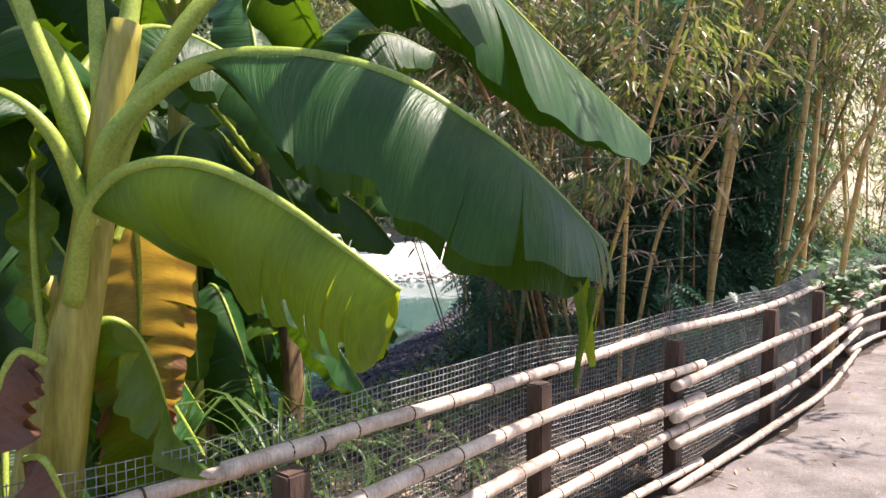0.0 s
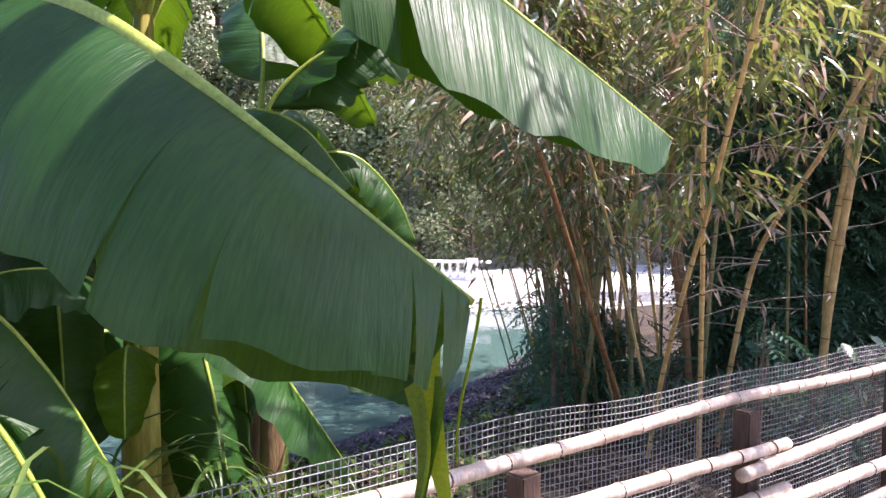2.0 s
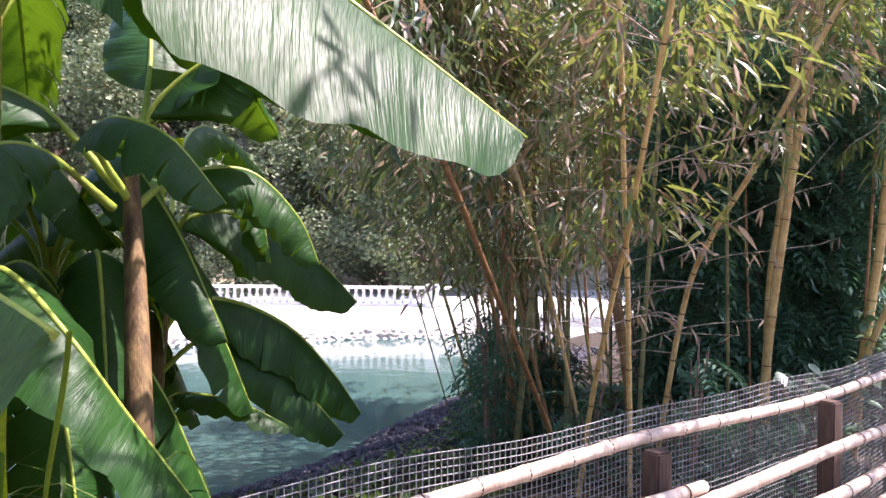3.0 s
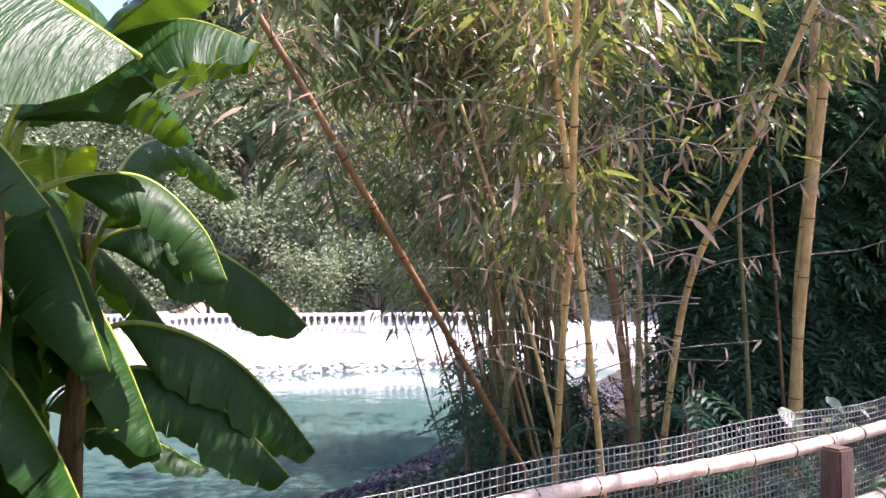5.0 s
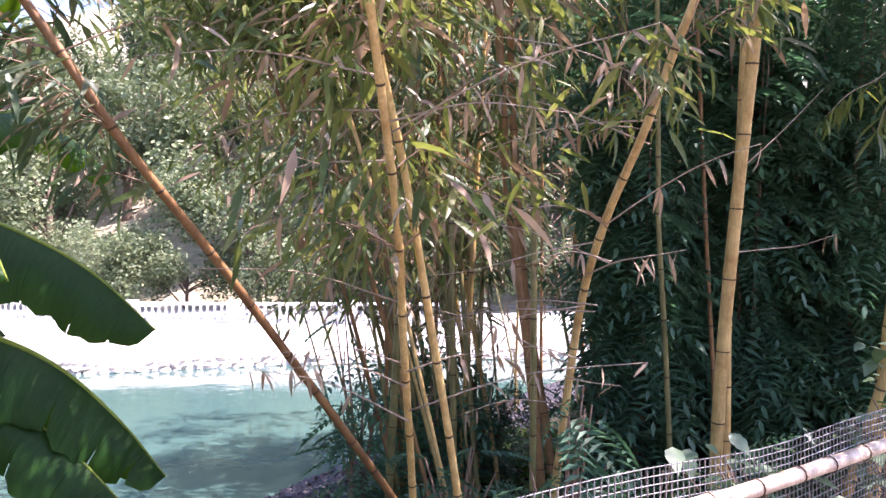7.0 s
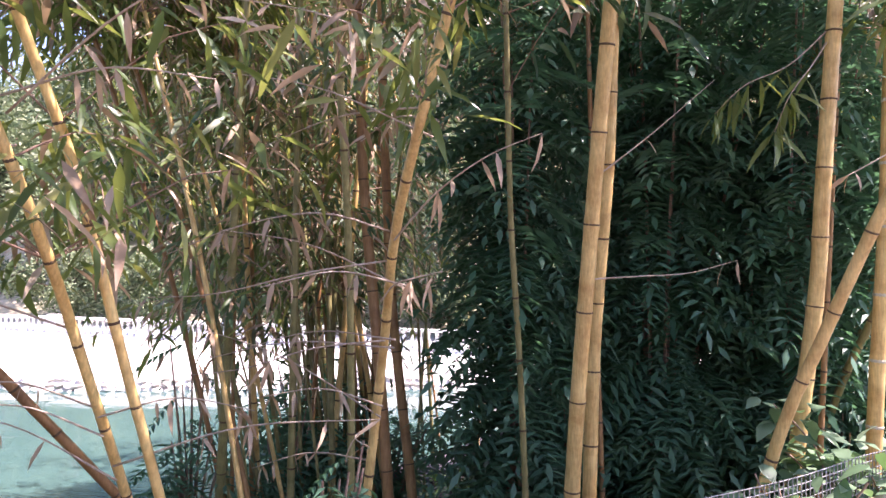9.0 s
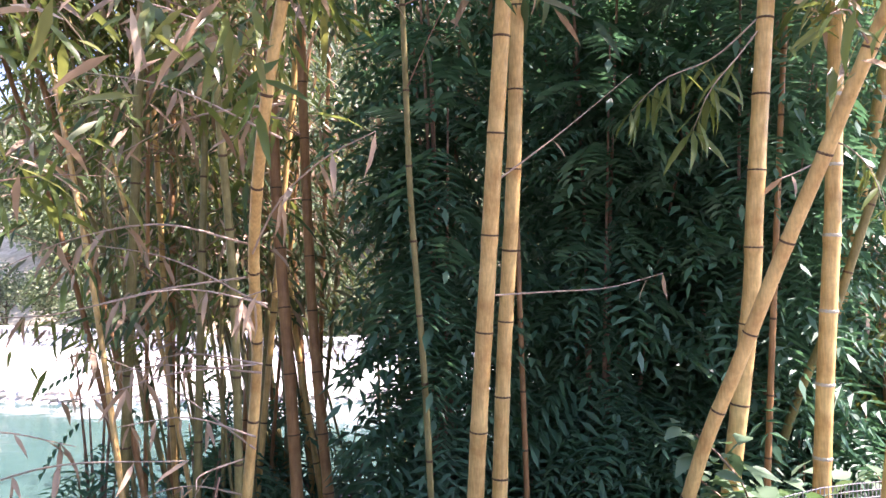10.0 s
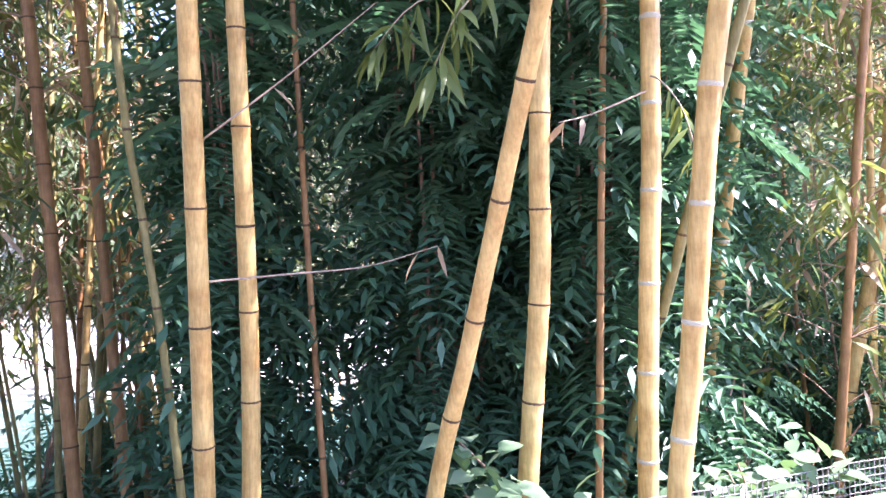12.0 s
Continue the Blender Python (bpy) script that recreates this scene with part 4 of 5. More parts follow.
def banana_leaf(parent, mid, width, near=(20, 75), far=(25, 85), tears=(), seed=0, material=None, rib=0.016, start=0.0, label="", shear=0.25, n=72, name="leaf", sides=(1, -1), blunt=0.5, gape=0.04, far_scale=1.0, missing=()):
    """A leaf along its midrib (from stalk to tip). near, far: how steeply each half hangs at the rib and at its margin,
    in degrees.
    tears: cuts (place along, depth 0..1, which side). start: share of the line that is bare stalk.
    missing: stretches along the rib where no blade is built."""
    r = np.random.default_rng(seed)
    line = curve_points(mid, n)
    seg = np.linalg.norm(np.diff(line, axis=0), axis=1)
    dist = np.concatenate([[0], np.cumsum(seg)])
    total = dist[-1]
    us = dist / total
    tang = np.gradient(line, axis=0)
    tang /= np.linalg.norm(tang, axis=1)[:, None]
    at = lambda u, arr: np.array([np.interp(u, us, arr[:, c]) for c in range(3)])  # noqa: E731
    rows = 10
    verts, faces, uvs = [], [], []
    for side in sides:
        hang = near if side > 0 else far
        cuts = sorted([(u, d) for u, d, s in tears if s == side])
        edges = [(start, 1.0)] + cuts + [(1.0, 1.0)]
        for (u0, d0), (u1, d1) in zip(edges[:-1], edges[1:]):
            cols = max(3, int((u1 - u0) * n))
            extra = r.normal() * 7 if cuts else 0
            slide = r.uniform(0.0, 0.35)
            base = len(verts)
            kk, vv = [g.ravel() for g in np.meshgrid(np.linspace(0, 1, cols + 1), np.linspace(0, 1, rows + 1), indexing="ij")]
            gap0 = gape * slide * np.maximum(0, vv - (1 - d0)) if u0 > start else 0 * vv
            gap1 = gape * slide * np.maximum(0, vv - (1 - d1)) if u1 < 1 else 0 * vv
            u = u0 + gap0 + (u1 - gap1 - u0 - gap0) * kk
            w = np.clip((u - start) / (1 - start), 0, 1)
            wid = width * (1.0 if side > 0 else far_scale) * np.minimum(1.0, w / 0.14 + 0.02) ** 0.6 * np.maximum(1e-4, 1 - w ** 4) ** blunt * (1 + 0.05 * np.sin(17 * u + seed) + 0.02 * np.sin(41 * u) + 0.012 * np.sin(97 * u + seed))
            c, t = at(u, line).T, at(u, tang).T
            s = np.cross(t, (0, 0, 1))
            s = s / (np.linalg.norm(s, axis=1)[:, None] + 1e-9) * side
            up = np.cross(s, t) * side
            # arc out from the rib and down
            a0, a1 = math.radians(hang[0]), np.radians(hang[1] + extra * vv + 5 * np.sin(9 * u + seed + side))
            ang = a0 + (a1 - a0) * vv * 0.5
            q = c + s * (wid * vv * np.cos(ang))[:, None] - up * (wid * vv * np.sin(ang))[:, None] + t * (shear * wid * vv * vv)[:, None]
            q = q + up * (0.012 * np.sin(60 * u + 3 * vv) * vv + 0.008 * np.sin(23 * u + seed) * vv)[:, None]
            verts += list(q)
            uvs += list(zip(u * total, vv))
            for i in range(cols):
                if any(a < u0 + (u1 - u0) * (i + 0.5) / cols < b for a, b in missing):
                    continue
                for j in range(rows):
                    b = base + i * (rows + 1) + j
                    quad = (b, b + rows + 1, b + rows + 2, b + 1)
                    faces.append(quad if side > 0 else quad[::-1])
    leaf = part(name, mesh_from(name, verts, faces, material or M_BLADE, True, uvs), parent, label)
    rad = rib * np.clip(1.25 - us, 0.18, 1.0) * (1 + (0.5 if start > 0.2 else 0.2) * np.exp(-(us / 0.16) ** 2))
    v, f = tube(line - (0, 0, 0.3 * rib), rad, 8)
    part("midrib", mesh_from("midrib", v, f, M_RIB), leaf)
    return leaf


def banana_plant(x, y, label, group="banana plants"):
    return tagged(part("banana_plant", None, None, ""), label, "banana plant", group)


def sheath_stem(parent, points, radii, material, name="stem", sides=18):
    """A trunk of wrapped leaf sheaths: shallow laps run up it."""
    line = curve_points(points, 26)
    rr = np.interp(np.linspace(0, 1, 26), np.linspace(0, 1, len(radii)), radii)
    v, f = tube(line, rr, sides)
    for i in range(len(v)):
        k, a = i // sides, 2 * math.pi * (i % sides) / sides
        c = line[min(k, 25)]
        v[i] = c + (v[i] - c) * (1 + 0.07 * math.sin(3 * a + k * 0.22) + 0.03 * math.sin(7 * a - k * 0.1))
    return part(name, mesh_from(name, v, f, material), parent)


front = banana_plant(0, 0, "large banana plant with torn glossy leaves over the fence")
sheath_stem(front, [(-0.5, 2.8, -0.1), (-0.45, 2.82, 0.6), (-0.37, 2.85, 1.2), (-0.3, 2.87, 1.6), (-0.25, 2.88, 1.9), (-0.2, 2.9, 2.2)], [0.1, 0.078, 0.064, 0.055, 0.05, 0.04], M_STEM)
# the two long leaves over the path
banana_leaf(front, [(-0.27, 2.85, 1.72), (-0.2, 2.78, 1.88), (-0.06, 2.8, 2.03), (0.09, 2.82, 2.1), (0.31, 2.8, 2.1), (0.52, 2.72, 2.04), (0.68, 2.68, 1.95), (0.87, 2.68, 1.81), (1.11, 2.81, 1.6)], 0.335, (30, 76), (55, 120),
            [(0.3, 0.25, 1), (0.74, 0.3, 1), (0.8, 0.35, 1), (0.9, 0.3, 1), (0.93, 0.75, 1), (0.962, 0.8, 1), (0.5, 0.3, -1), (0.75, 0.4, -1)], 1, M_BLADE, 0.024, 0.28, "broad dark glossy leaf with torn tip", blunt=0.35)
banana_leaf(front, [(-0.26, 2.86, 1.75), (-0.15, 2.84, 1.98), (0.0, 2.9, 2.25), (0.25, 3.05, 2.55), (0.55, 3.3, 2.62), (0.85, 3.55, 2.5), (1.1, 3.72, 2.33), (1.38, 3.88, 2.14), (1.6, 3.98, 1.98)], 0.53, (43, 68), (80, 104),
            [(0.42, 0.6, 1), (0.53, 0.7, 1), (0.62, 0.5, 1), (0.5, 0.4, -1), (0.68, 0.4, -1)], 2, M_BLADE, 0.024, 0.25, "broad glossy leaf silvered by the sun", blunt=0.55, far_scale=0.66)
banana_leaf(front, [(-0.33, 2.82, 1.45), (-0.24, 2.72, 1.68), (-0.13, 2.65, 1.78), (0.0, 2.58, 1.81), (0.15, 2.5, 1.79), (0.3, 2.42, 1.72), (0.45, 2.36, 1.62), (0.56, 2.32, 1.54)], 0.285, (58, 150), (30, 100),
            [(0.55, 0.85, 1), (0.64, 0.5, 1), (0.7, 0.6, 1), (0.76, 0.45, 1), (0.81, 0.8, 1), (0.86, 0.6, 1), (0.9, 0.8, 1), (0.94, 0.7, 1)], 3, M_BLADE_LIGHT, 0.02, 0.22, "shorter backlit yellow-green leaf", blunt=0.14)


def ribbon(parent, top, length, width, seed, material):
    """A torn strip of blade that hangs and twists a little."""
    verts, faces, uvs = [], [], []
    for i in range(13):
        u = i / 12
        a = 0.5 * math.sin(seed + 2.2 * u)
        w = width * (1 - 0.6 * u ** 3)
        c = np.array(top) + (0.02 * math.sin(seed * 2 + 3 * u), 0.015 * u, -length * u)
        for q in (-1, 0, 1):
            verts.append(c + np.array([math.cos(a), math.sin(a), 0]) * w * 0.5 * q + (0, 0.004 * (1 - abs(q)), 0))
            uvs.append((u * length, 0.5 + 0.5 * q))
    for i in range(12):
        for q in (0, 1):
            b = i * 3 + q
            faces.append((b, b + 1, b + 4, b + 3))
    part("torn_strip", mesh_from("torn_strip", verts, faces, material, True, uvs), parent)


# Three of the dark leaf's strips carry backlight in their colour.
ribbon(front, (1.105, 2.81, 1.6), 0.27, 0.006, 1, M_BLADE_LIGHT)
ribbon(front, (1.06, 2.79, 1.56), 0.3, 0.045, 2, M_BLADE_LIGHT)
ribbon(front, (1.02, 2.77, 1.5), 0.22, 0.03, 3, M_BLADE_LIGHT)
ribbon(front, (1.045, 2.785, 1.48), 0.28, 0.022, 4, M_BLADE)
# dying leaf, dead sheaths
banana_leaf(front, [(-0.27, 2.95, 1.6), (-0.25, 3.0, 1.68), (-0.26, 3.08, 1.62), (-0.28, 3.15, 1.45), (-0.31, 3.21, 1.22), (-0.34, 3.27, 0.98)], 0.17, (-5, 25), (5, 45), [(0.5, 0.5, 1), (0.7, 0.6, 1), (0.62, 0.5, -1)], 4, M_BLADE_DRY, 0.01, 0.2, "dying orange-yellow hanging leaf", blunt=0.4)
banana_leaf(front, [(-0.315, 3.17, 1.12), (-0.335, 3.21, 1.0), (-0.355, 3.25, 0.88), (-0.37, 3.28, 0.8)], 0.13, (-10, 60), (-10, 70), [(0.5, 0.6, 1), (0.7, 0.6, -1)], 5, M_BLADE_BROWN, 0.008, 0.0, "withered brown leaf end", blunt=0.3)
banana_leaf(front, [(-0.37, 2.74, 1.3), (-0.42, 2.7, 1.33), (-0.47, 2.69, 1.2), (-0.47, 2.69, 1.0), (-0.44, 2.69, 0.82)], 0.09, (30, 120), (30, 120), [(0.5, 0.6, 1)], 6, M_BLADE_BROWN, 0.012, 0.0, "withered brown sheath")
banana_leaf(front, [(-0.42, 2.72, 1.05), (-0.35, 2.68, 1.06), (-0.3, 2.68, 0.95), (-0.27, 2.7, 0.85)], 0.1, (30, 110), (30, 110), [], 7, M_BLADE_BROWN, 0.01, 0.0, "withered brown sheath")
# upright and backward leaves of the crown; the highest is unseen, added to shade the lower leaves
# gaps placed so that stripes of sun fall on the broad dark leaf
SUN_GAPS = ((0.54, 0.592), (0.628, 0.655), (0.694, 0.724))
banana_leaf(front, [(-0.26, 2.88, 1.8), (-0.3, 2.95, 2.2), (-0.38, 3.1, 2.7), (-0.5, 3.4, 3.2), (-0.6, 3.9, 3.4)], 0.32, (0, 40), (0, 40), [(0.6, 0.5, 1)], 8, M_BLADE, 0.022, 0.4)
banana_leaf(front, [(-0.3, 2.88, 1.75), (-0.4, 2.85, 2.1), (-0.58, 2.85, 2.5), (-0.95, 2.9, 2.75), (-1.5, 3.0, 2.6)], 0.34, (10, 60), (10, 60), [(0.6, 0.5, -1)], 9, M_BLADE, 0.022, 0.3)
banana_leaf(front, [(-0.28, 2.9, 1.7), (-0.38, 3.0, 2.0), (-0.6, 3.2, 2.25), (-0.95, 3.5, 2.2), (-1.25, 3.8, 1.9)], 0.36, (20, 70), (20, 70), [(0.7, 0.5, 1)], 10, M_BLADE, 0.024, 0.25)
banana_leaf(front, [(-0.28, 2.84, 1.65), (-0.36, 2.78, 1.9), (-0.5, 2.74, 2.0), (-0.72, 2.72, 1.95), (-1.0, 2.7, 1.7)], 0.3, (30, 80), (30, 80), [], 11, M_BLADE, 0.02, 0.3)
banana_leaf(front, [(-0.22, 2.88, 2.0), (-0.16, 3.0, 2.5), (0.15, 3.02, 2.97), (0.7, 2.95, 3.2), (1.2, 2.93, 3.15), (1.7, 2.9, 2.9), (2.0, 2.88, 2.6)], 0.36, (5, 30), (5, 30), [], 14, M_BLADE, 0.02, 0.46, n=150, far_scale=1.2, missing=SUN_GAPS)
# a leaf of the crown that droops behind the stem
banana_leaf(front, [(-0.3, 2.95, 1.6), (-0.52, 3.3, 2.1), (-0.38, 3.52, 2.33), (-0.15, 3.62, 2.28), (0.06, 3.62, 2.1), (0.22, 3.6, 1.84)], 0.22, (35, 80), (35, 80), [(0.75, 0.4, 1)], 16, M_BLADE, 0.022, 0.35, blunt=0.3)
# rolled young leaf beside the stem
banana_leaf(front, [(-0.42, 2.84, 1.3), (-0.43, 2.82, 1.6), (-0.42, 2.82, 1.85), (-0.4, 2.83, 1.97)], 0.06, (-40, 60), (-40, 60), [], 12, M_BLADE_LIGHT, 0.012, 0.1, "half-rolled young leaf")
sucker = banana_plant(0, 0, "pale young banana sucker beside the large stem")
sheath_stem(sucker, [(-0.6, 2.95, -0.1), (-0.52, 2.95, 0.7), (-0.47, 2.95, 1.2), (-0.46, 2.95, 1.5)], [0.11, 0.09, 0.05, 0.02], M_STEM)
banana_leaf(sucker, [(-0.47, 2.97, 1.1), (-0.36, 3.0, 1.35), (-0.25, 3.05, 1.3), (-0.18, 3.1, 1.0), (-0.2, 3.12, 0.7)], 0.24, (10, 50), (20, 70), [(0.6, 0.5, 1)], 13, M_BLADE_LIGHT, 0.014, 0.1, "hanging yellowing leaf")


def crown_plant(x, y, height, leaves, seed, label, stem, width=0.3, length=1.5, radius=0.075, lean=(0, 0)):
    """A banana plant further back: stem, arching leaves all round."""
    r = np.random.default_rng(seed)
    z = float(ground_z(x, y)[0]) - 0.05
    p = banana_plant(x, y, label)
    hx, hy = x + lean[0], y + lean[1]
    sheath_stem(p, [(x, y, z), (x + lean[0] * 0.4, y + lean[1] * 0.4, height * 0.45), (hx, hy, height)], [radius * 1.3, radius, radius * 0.6], stem)
    for k, (a, rise, ln, drop) in enumerate(leaves):
        a = math.radians(a)
        d = np.array([math.cos(a), math.sin(a), 0.0])
        b = np.array([hx, hy, height - 0.2])
        mid = [b, b + d * 0.12 * ln + (0, 0, 0.5 * rise), b + d * 0.4 * ln + (0, 0, rise), b + d * 0.7 * ln + (0, 0, rise - 0.35 * drop), b + d * ln + (0, 0, rise - drop)]
        cuts = [(u, r.uniform(0.3, 0.8), s) for s in (1, -1) for u in np.sort(r.uniform(0.4, 0.97, 4))]
        banana_leaf(p, mid, width * r.uniform(0.85, 1.1), (15, 60 + 30 * r.random()), (15, 60 + 30 * r.random()), cuts, seed * 20 + k, M_BLADE, 0.016, 0.22, n=44)
    return p


# the clump behind the first plant, its leaves reaching towards the pond
stem_c = banana_plant(0, 0, "banana plant with a brown-sheathed stem")
sheath_stem(stem_c, [(-0.2, 5.35, -0.1), (-0.22, 5.4, 0.8), (-0.36, 5.62, 1.5), (-0.5, 5.8, 2.15)], [0.08, 0.065, 0.055, 0.04], M_STEM_OLD)
TORN = [(0.45, 0.5, 1), (0.6, 0.6, 1), (0.78, 0.7, 1), (0.9, 0.8, 1), (0.55, 0.6, -1), (0.8, 0.7, -1)]
banana_leaf(stem_c, [(-0.48, 5.75, 2.05), (-0.35, 5.78, 2.45), (-0.05, 5.9, 2.75), (0.35, 6.02, 2.88), (0.72, 6.12, 2.76)], 0.36, (50, 80), (30, 80), TORN, 21, M_BLADE, 0.018, 0.2, n=48)
banana_leaf(stem_c, [(-0.46, 5.72, 1.95), (-0.5, 5.5, 2.2), (-0.3, 5.3, 2.3), (0.0, 5.25, 2.2), (0.25, 5.3, 1.9)], 0.26, (25, 80), (25, 80), TORN, 22, M_BLADE, 0.016, 0.25, n=48)
banana_leaf(stem_c, [(-0.45, 5.75, 1.9), (-0.3, 5.95, 2.1), (0.0, 6.2, 2.15), (0.25, 6.35, 1.9), (0.38, 6.4, 1.6)], 0.26, (30, 90), (30, 90), TORN, 23, M_BLADE, 0.016, 0.25, n=48)
banana_leaf(stem_c, [(-0.5, 5.7, 2.0), (-0.8, 5.5, 2.4), (-1.2, 5.4, 2.5), (-1.7, 5.3, 2.2)], 0.32, (25, 70), (25, 70), TORN, 24, M_BLADE, 0.018, 0.25, n=48)
banana_leaf(stem_c, [(-0.5, 5.65, 1.9), (-0.65, 5.3, 2.15), (-0.7, 4.95, 2.1), (-0.7, 4.6, 1.75)], 0.28, (25, 70), (25, 70), TORN, 25, M_BLADE, 0.018, 0.25, n=48)
banana_leaf(stem_c, [(-0.5, 5.85, 2.1), (-0.55, 6.1, 2.7), (-0.7, 6.4, 3.2), (-0.9, 6.8, 3.4)], 0.3, (10, 50), (10, 50), TORN, 26, M_BLADE, 0.018, 0.3, n=48)
banana_leaf(stem_c, [(-0.3, 5.45, 0.75), (-0.25, 5.4, 0.9), (-0.45, 5.5, 0.95), (-0.75, 5.55, 0.8)], 0.2, (15, 60), (15, 60), [], 27, M_BLADE_LIGHT, 0.012, 0.2, n=40)
banana_leaf(stem_c, [(-0.48, 5.75, 2.05), (-0.38, 5.85, 2.4), (-0.12, 6.0, 2.8), (0.2, 6.12, 3.1), (0.45, 6.2, 3.25)], 0.36, (5, 40), (5, 40), TORN[:3], 28, M_BLADE, 0.018, 0.2, n=48)
stem_d = banana_plant(0, 0, "banana plant at the water's edge with drooping leaves")
sheath_stem(stem_d, [(-0.9, 6.72, -0.25), (-0.87, 6.74, 0.6), (-0.8, 6.75, 1.3), (-0.76, 6.75, 1.9)], [0.09, 0.07, 0.055, 0.04], M_STEM_OLD)
banana_leaf(stem_d, [(-0.8, 6.72, 1.5), (-0.71, 6.75, 1.84), (-0.45, 6.9, 1.95), (-0.18, 7.08, 1.84), (0.12, 7.25, 1.62), (0.38, 7.43, 1.3)], 0.38, (52, 85), (40, 100), TORN, 31, M_BLADE, 0.018, 0.18, n=54)
banana_leaf(stem_d, [(-0.82, 6.74, 1.1), (-0.62, 6.79, 1.34), (-0.35, 6.95, 1.32), (-0.04, 7.14, 1.13), (0.2, 7.35, 0.8), (0.4, 7.5, 0.45)], 0.36, (48, 85), (40, 100), TORN, 32, M_BLADE, 0.018, 0.18, n=54)
banana_leaf(stem_d, [(-0.82, 6.74, 0.85), (-0.55, 6.82, 1.08), (-0.25, 6.95, 1.0), (0.05, 7.1, 0.72), (0.33, 7.25, 0.35)], 0.33, (48, 85), (40, 100), TORN, 33, M_BLADE, 0.016, 0.18, n=54)
banana_leaf(stem_d, [(-0.78, 6.7, 1.75), (-0.82, 6.55, 2.3), (-0.78, 6.48, 2.4), (-0.72, 6.45, 2.0), (-0.64, 6.45, 1.35)], 0.26, (5, 40), (5, 40), TORN[:2], 34, M_BLADE_LIGHT, 0.014, 0.3, n=48)
banana_leaf(stem_d, [(-0.78, 6.78, 1.7), (-0.95, 7.3, 2.4), (-1.0, 7.8, 2.7), (-0.85, 8.15, 2.6), (-0.65, 8.4, 2.3)], 0.26, (30, 80), (30, 80), TORN, 35, M_BLADE, 0.016, 0.3, n=48)
banana_leaf(stem_d, [(-0.78, 6.72, 1.6), (-0.5, 6.6, 2.0), (-0.25, 6.62, 2.1), (-0.1, 6.7, 1.9), (-0.05, 6.75, 1.6)], 0.2, (25, 70), (25, 70), TORN, 36, M_BLADE, 0.014, 0.3, n=48)
banana_leaf(stem_d, [(-0.8, 6.7, 0.6), (-0.6, 6.6, 0.75), (-0.2, 6.55, 0.72), (0.15, 6.6, 0.55)], 0.17, (10, 50), (10, 50), [], 37, M_BLADE, 0.014, 0.2, n=40)
banana_leaf(stem_d, [(-0.82, 6.72, 1.4), (-1.1, 6.6, 1.8), (-1.5, 6.5, 1.85), (-1.9, 6.4, 1.5)], 0.26, (25, 70), (25, 70), TORN, 38, M_BLADE, 0.016, 0.25, n=44)
stem_b = crown_plant(-0.72, 4.95, 2.9, [(10, 0.7, 1.7, 0.5), (60, 0.6, 1.7, 0.9), (120, 0.6, 1.6, 0.8), (200, 0.6, 1.6, 0.8), (270, 0.6, 1.5, 0.6), (330, 0.7, 1.7, 0.6)], 42, "tall banana plant with a yellow-green stem", M_STEM, 0.36, lean=(-0.08, 0.2))
banana_leaf(stem_b, [(-0.74, 4.98, 1.3), (-0.6, 4.86, 1.58), (-0.42, 4.8, 1.58), (-0.13, 4.72, 1.35), (0.06, 4.79, 1.05), (0.34, 5.0, 0.52)], 0.28, (22, 60), (15, 50), [(0.7, 0.4, 1), (0.85, 0.5, -1)], 51, M_BLADE, 0.016, 0.15, "drooping leaf with dappled light")
banana_leaf(stem_b, [(-0.72, 4.95, 1.1), (-0.8, 4.7, 1.45), (-1.0, 4.4, 1.5), (-1.2, 4.2, 1.3)], 0.24, (25, 70), (25, 70), [(0.7, 0.4, 1)], 52, M_BLADE, 0.014, 0.2)
banana_leaf(stem_b, [(-0.72, 4.92, 0.9), (-0.62, 4.7, 1.15), (-0.55, 4.55, 1.1), (-0.52, 4.5, 0.8)], 0.15, (15, 50), (15, 50), [], 53, M_BLADE_LIGHT, 0.012, 0.2, "small leaf with a browned tip")
crown_plant(-1.9, 4.6, 2.5, [(0, 0.6, 1.5, 0.8), (60, 0.6, 1.5, 0.9), (-40, 0.6, 1.5, 0.9), (150, 0.6, 1.5, 0.9), (220, 0.6, 1.4, 1.0), (300, 0.6, 1.4, 0.6)], 46, "banana plant in the shade of the clump", M_STEM, 0.34)
crown_plant(-2.2, 6.2, 2.1, [(0, 0.6, 1.4, 0.8), (70, 0.6, 1.3, 0.9), (-50, 0.6, 1.5, 0.9), (150, 0.6, 1.5, 0.9), (230, 0.6, 1.4, 1.0)], 47, "banana plant in the shade of the clump", M_STEM_OLD, 0.32)
crown_plant(-1.6, 3.3, 1.7, [(10, 0.5, 1.2, 0.9), (90, 0.5, 1.3, 0.9), (-60, 0.5, 1.2, 0.9), (180, 0.5, 1.3, 0.9), (140, 0.7, 1.2, 0.3)], 48, "banana plant in the shade of the clump", M_STEM_OLD, 0.32)

# Added for its crown, out of view above, which shades the clump.
crown_plant(-1.25, 3.95, 3.1, [(0, 0.7, 1.7, 0.5), (45, 0.7, 1.7, 0.7), (95, 0.6, 1.5, 0.8), (150, 0.6, 1.6, 0.8), (215, 0.6, 1.6, 0.8), (275, 0.6, 1.5, 0.6), (320, 0.6, 1.6, 0.6)], 49, "tall banana plant added to shade the clump", M_STEM, 0.42)

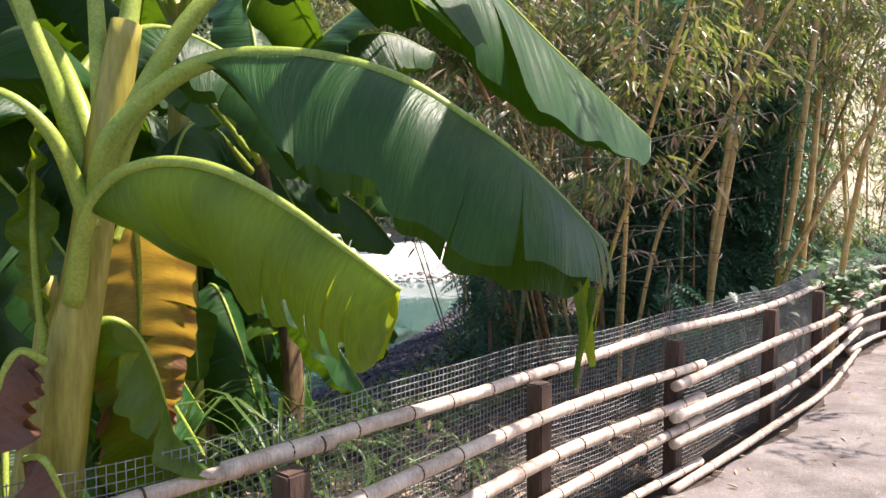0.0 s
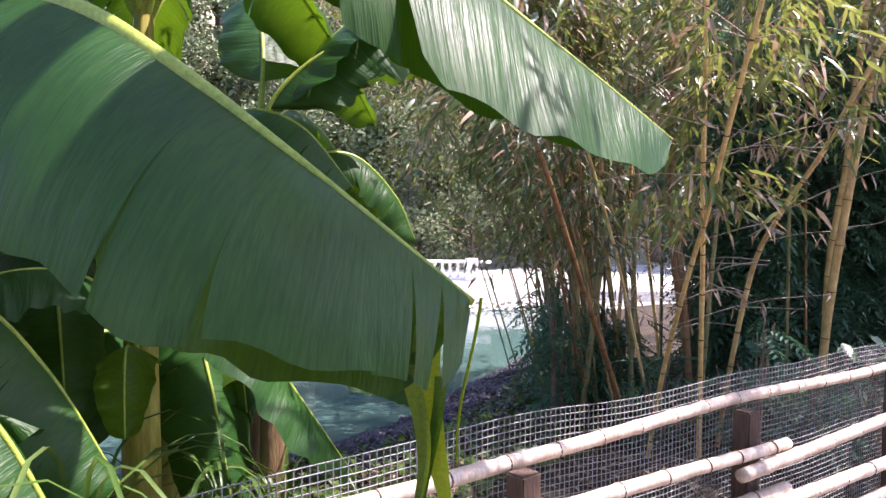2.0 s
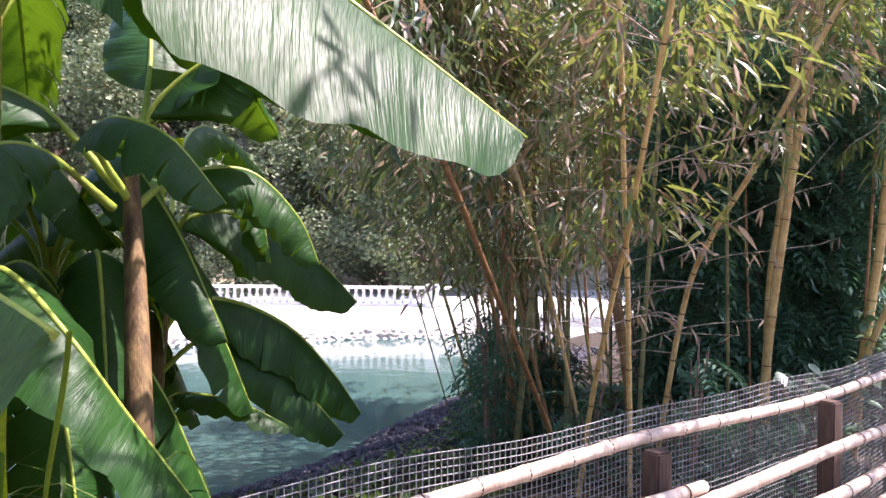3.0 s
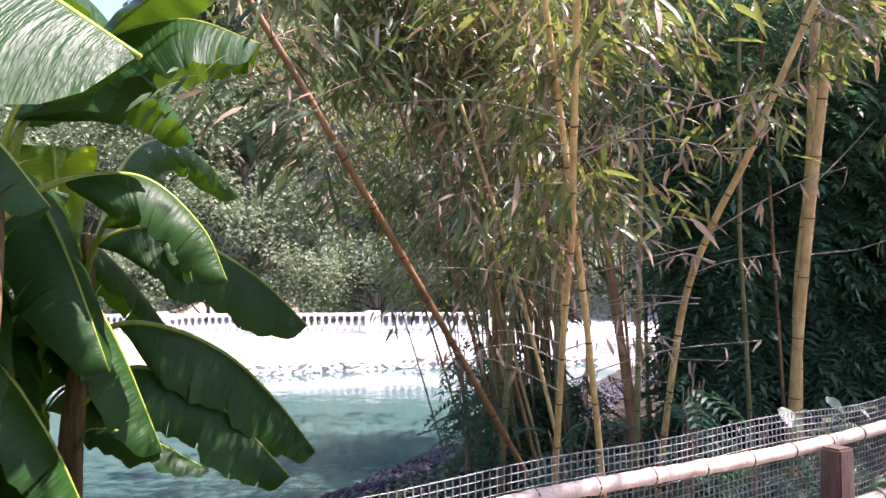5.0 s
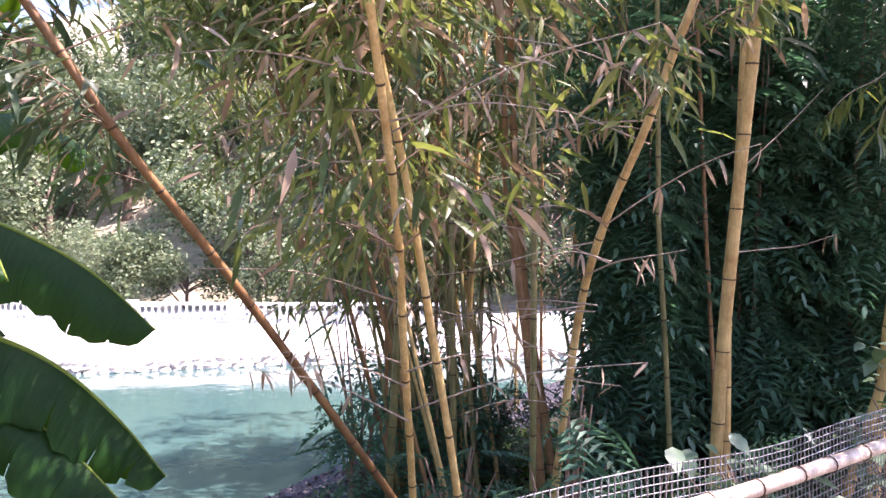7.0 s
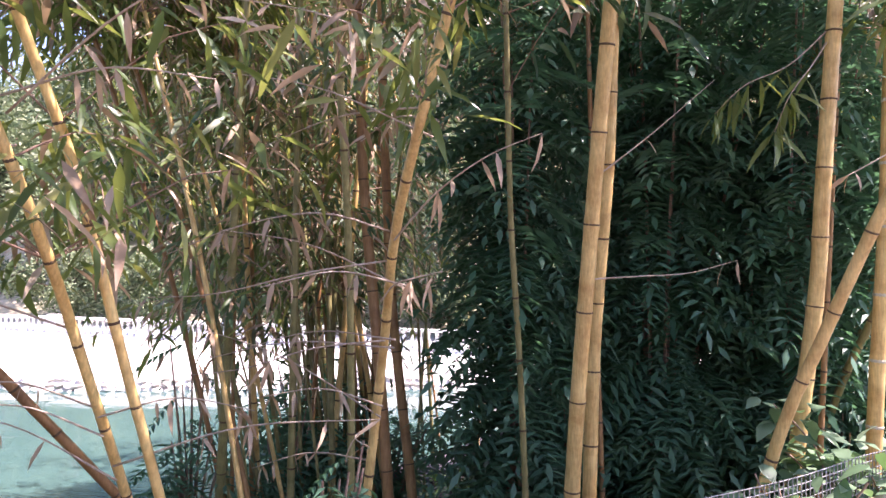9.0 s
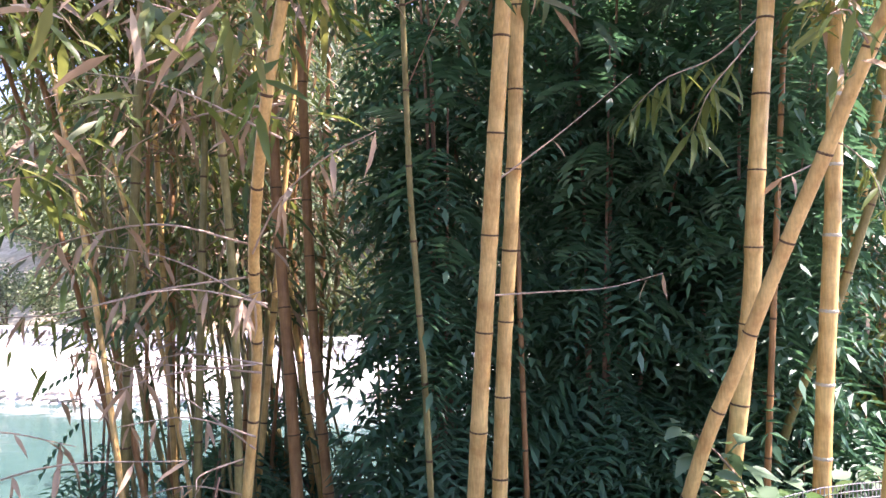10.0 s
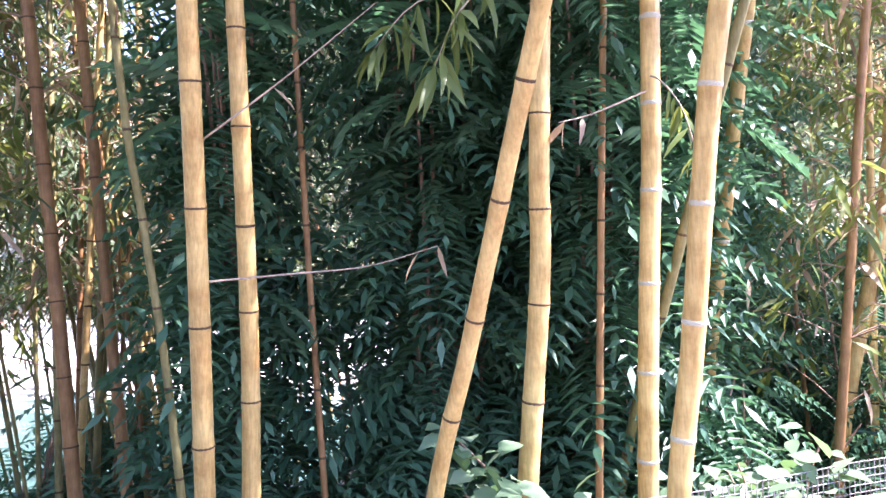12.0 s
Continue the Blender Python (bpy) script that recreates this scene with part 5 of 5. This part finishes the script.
SHADED = "banana plant in the shade of the clump"
for i, (x, y, h) in enumerate([(-1.35, 4.1, 1.1), (-1.6, 5.4, 1.3), (-2.7, 4.8, 2.0), (-3.3, 5.7, 2.2), (-1.3, 6.3, 1.7), (-2.2, 3.4, 1.9), (-1.0, 3.7, 0.6), (-0.95, 6.15, 1.2), (-1.0, 5.7, 0.7), (-1.5, 6.7, 0.9)]):
    crown_plant(x, y, h, [(15 + 72 * k + 11 * i, 0.5 + 0.06 * k, 1.3 if h > 1.5 else 0.95, 0.75 + 0.08 * k) for k in range(5)], 70 + i, SHADED, M_STEM_OLD if i % 2 else M_STEM, 0.33)

# ---------------------------------------------------------------- strap-leaved grasses, litter, gravel
def strap_clump(x, y, count, length, seed, label):
    r = np.random.default_rng(seed)
    z = float(ground_z(x, y)[0]) - 0.02
    verts, faces = [], []
    for k in range(count):
        a = r.uniform(0, 6.283)
        ln, h = length * r.uniform(0.6, 1.3), r.uniform(0.55, 1.25)
        d, s = np.array([math.cos(a), math.sin(a)]), np.array([-math.sin(a), math.cos(a)])
        base = len(verts)
        for i in range(9):
            u = i / 8
            out = ln * (0.1 * u + 0.75 * u * u)
            zz = h * ln * (1.9 * u - 1.5 * u * u - 0.25 * u ** 4)
            w = 0.011 * (1 - u ** 3) * (0.6 + u)
            for q in (-1, 0, 1):
                verts.append((d[0] * out + s[0] * w * q, d[1] * out + s[1] * w * q, zz + (0.004 if q else 0)))
        for i in range(8):
            for q in (0, 1):
                b = base + i * 3 + q
                faces.append((b, b + 1, b + 4, b + 3))
    return tagged(part("strap_grass", mesh_from("strap_grass", verts, faces, M_GRASS), None, "", pose(x, y, z)), label, "grass clump", "strap-leaved clumps")


for i, (x, y, c, ln) in enumerate([(0.0, 3.9, 26, 1.15), (0.4, 4.5, 12, 0.8), (-0.6, 4.3, 30, 1.2), (-0.1, 5.2, 18, 1.0), (-0.35, 3.5, 26, 1.0), (-0.2, 4.8, 22, 0.95), (0.9, 5.0, 12, 0.5), (-0.9, 4.2, 30, 1.0)]):
    strap_clump(x, y, c, ln, 500 + i, "arching strap-leaved grass clump behind the fence")


def strewn(name, count, area, seed, size, template, faces, material, label, category, flat=0.15, keep=None, lift=0.02):
    r = np.random.default_rng(seed)
    x, y = r.uniform(area[0], area[1], count), r.uniform(area[2], area[3], count)
    if keep is not None:
        ok = keep(x, y)
        x, y = x[ok], y[ok]
    d = r.normal(size=(len(x), 3)) * np.array([1, 1, flat])
    places = np.stack([x, y, ground_z(x, y) + lift], 1)
    me = scatter_mesh(name, template, faces, places, frames_of(d, r.uniform(-0.4, 0.4, len(x))), size * r.uniform(0.5, 1.4, len(x)), material)
    return tagged(part(name, me), label, category, kind="stuff")


PEBBLE = [(0.5, 0, 0), (0, 0.4, 0), (-0.5, 0, 0), (0, -0.4, 0), (0.1, 0.05, 0.35), (0, 0, -0.3)]
PEBBLE_F = [(0, 1, 4), (1, 2, 4), (2, 3, 4), (3, 0, 4), (1, 0, 5), (2, 1, 5), (3, 2, 5), (0, 3, 5)]
near_shore = lambda x, y: np.abs(side_distance(x, y, SHORE) + 0.75) < 0.8  # noqa: E731
behind = lambda x, y: (side_distance(x, y, FENCE) > 0.15) & (side_distance(x, y, SHORE) < -0.9)  # noqa: E731
strewn("gravel", 16000, (-3, 3, 6, 16), 1, 0.09, PEBBLE, PEBBLE_F, M_STONE, "dark wet gravel along the water's edge", "gravel", 0.4, near_shore, 0.01)
strewn("ground_cover", 16000, (-2.5, 3.2, 3.4, 11.5), 2, 0.075, OVATE, LANCE_F, M_GRASS, "low bright green ground cover on the bank", "ground cover", 0.8, lambda x, y: behind(x, y) & (side_distance(x, y, SHORE) > -2.6), 0.03)
strewn("leaf_litter", 9000, (-1, 7, 2.5, 12), 3, 0.12, LANCE, LANCE_F, M_LITTER, "dry fallen bamboo leaves on the soil", "leaf litter", 0.15, behind, 0.015)
strewn("path_litter", 5200, (-1, 8, -1, 11), 4, 0.1, LANCE, LANCE_F, M_LITTER, "dry fallen bamboo leaves on the path", "leaf litter", 0.12, lambda x, y: (side_distance(x, y, FENCE) < -0.05) & (side_distance(x, y, FENCE) > -2.5 * RNG.random(len(x)) ** 2 - 0.1), 0.022)
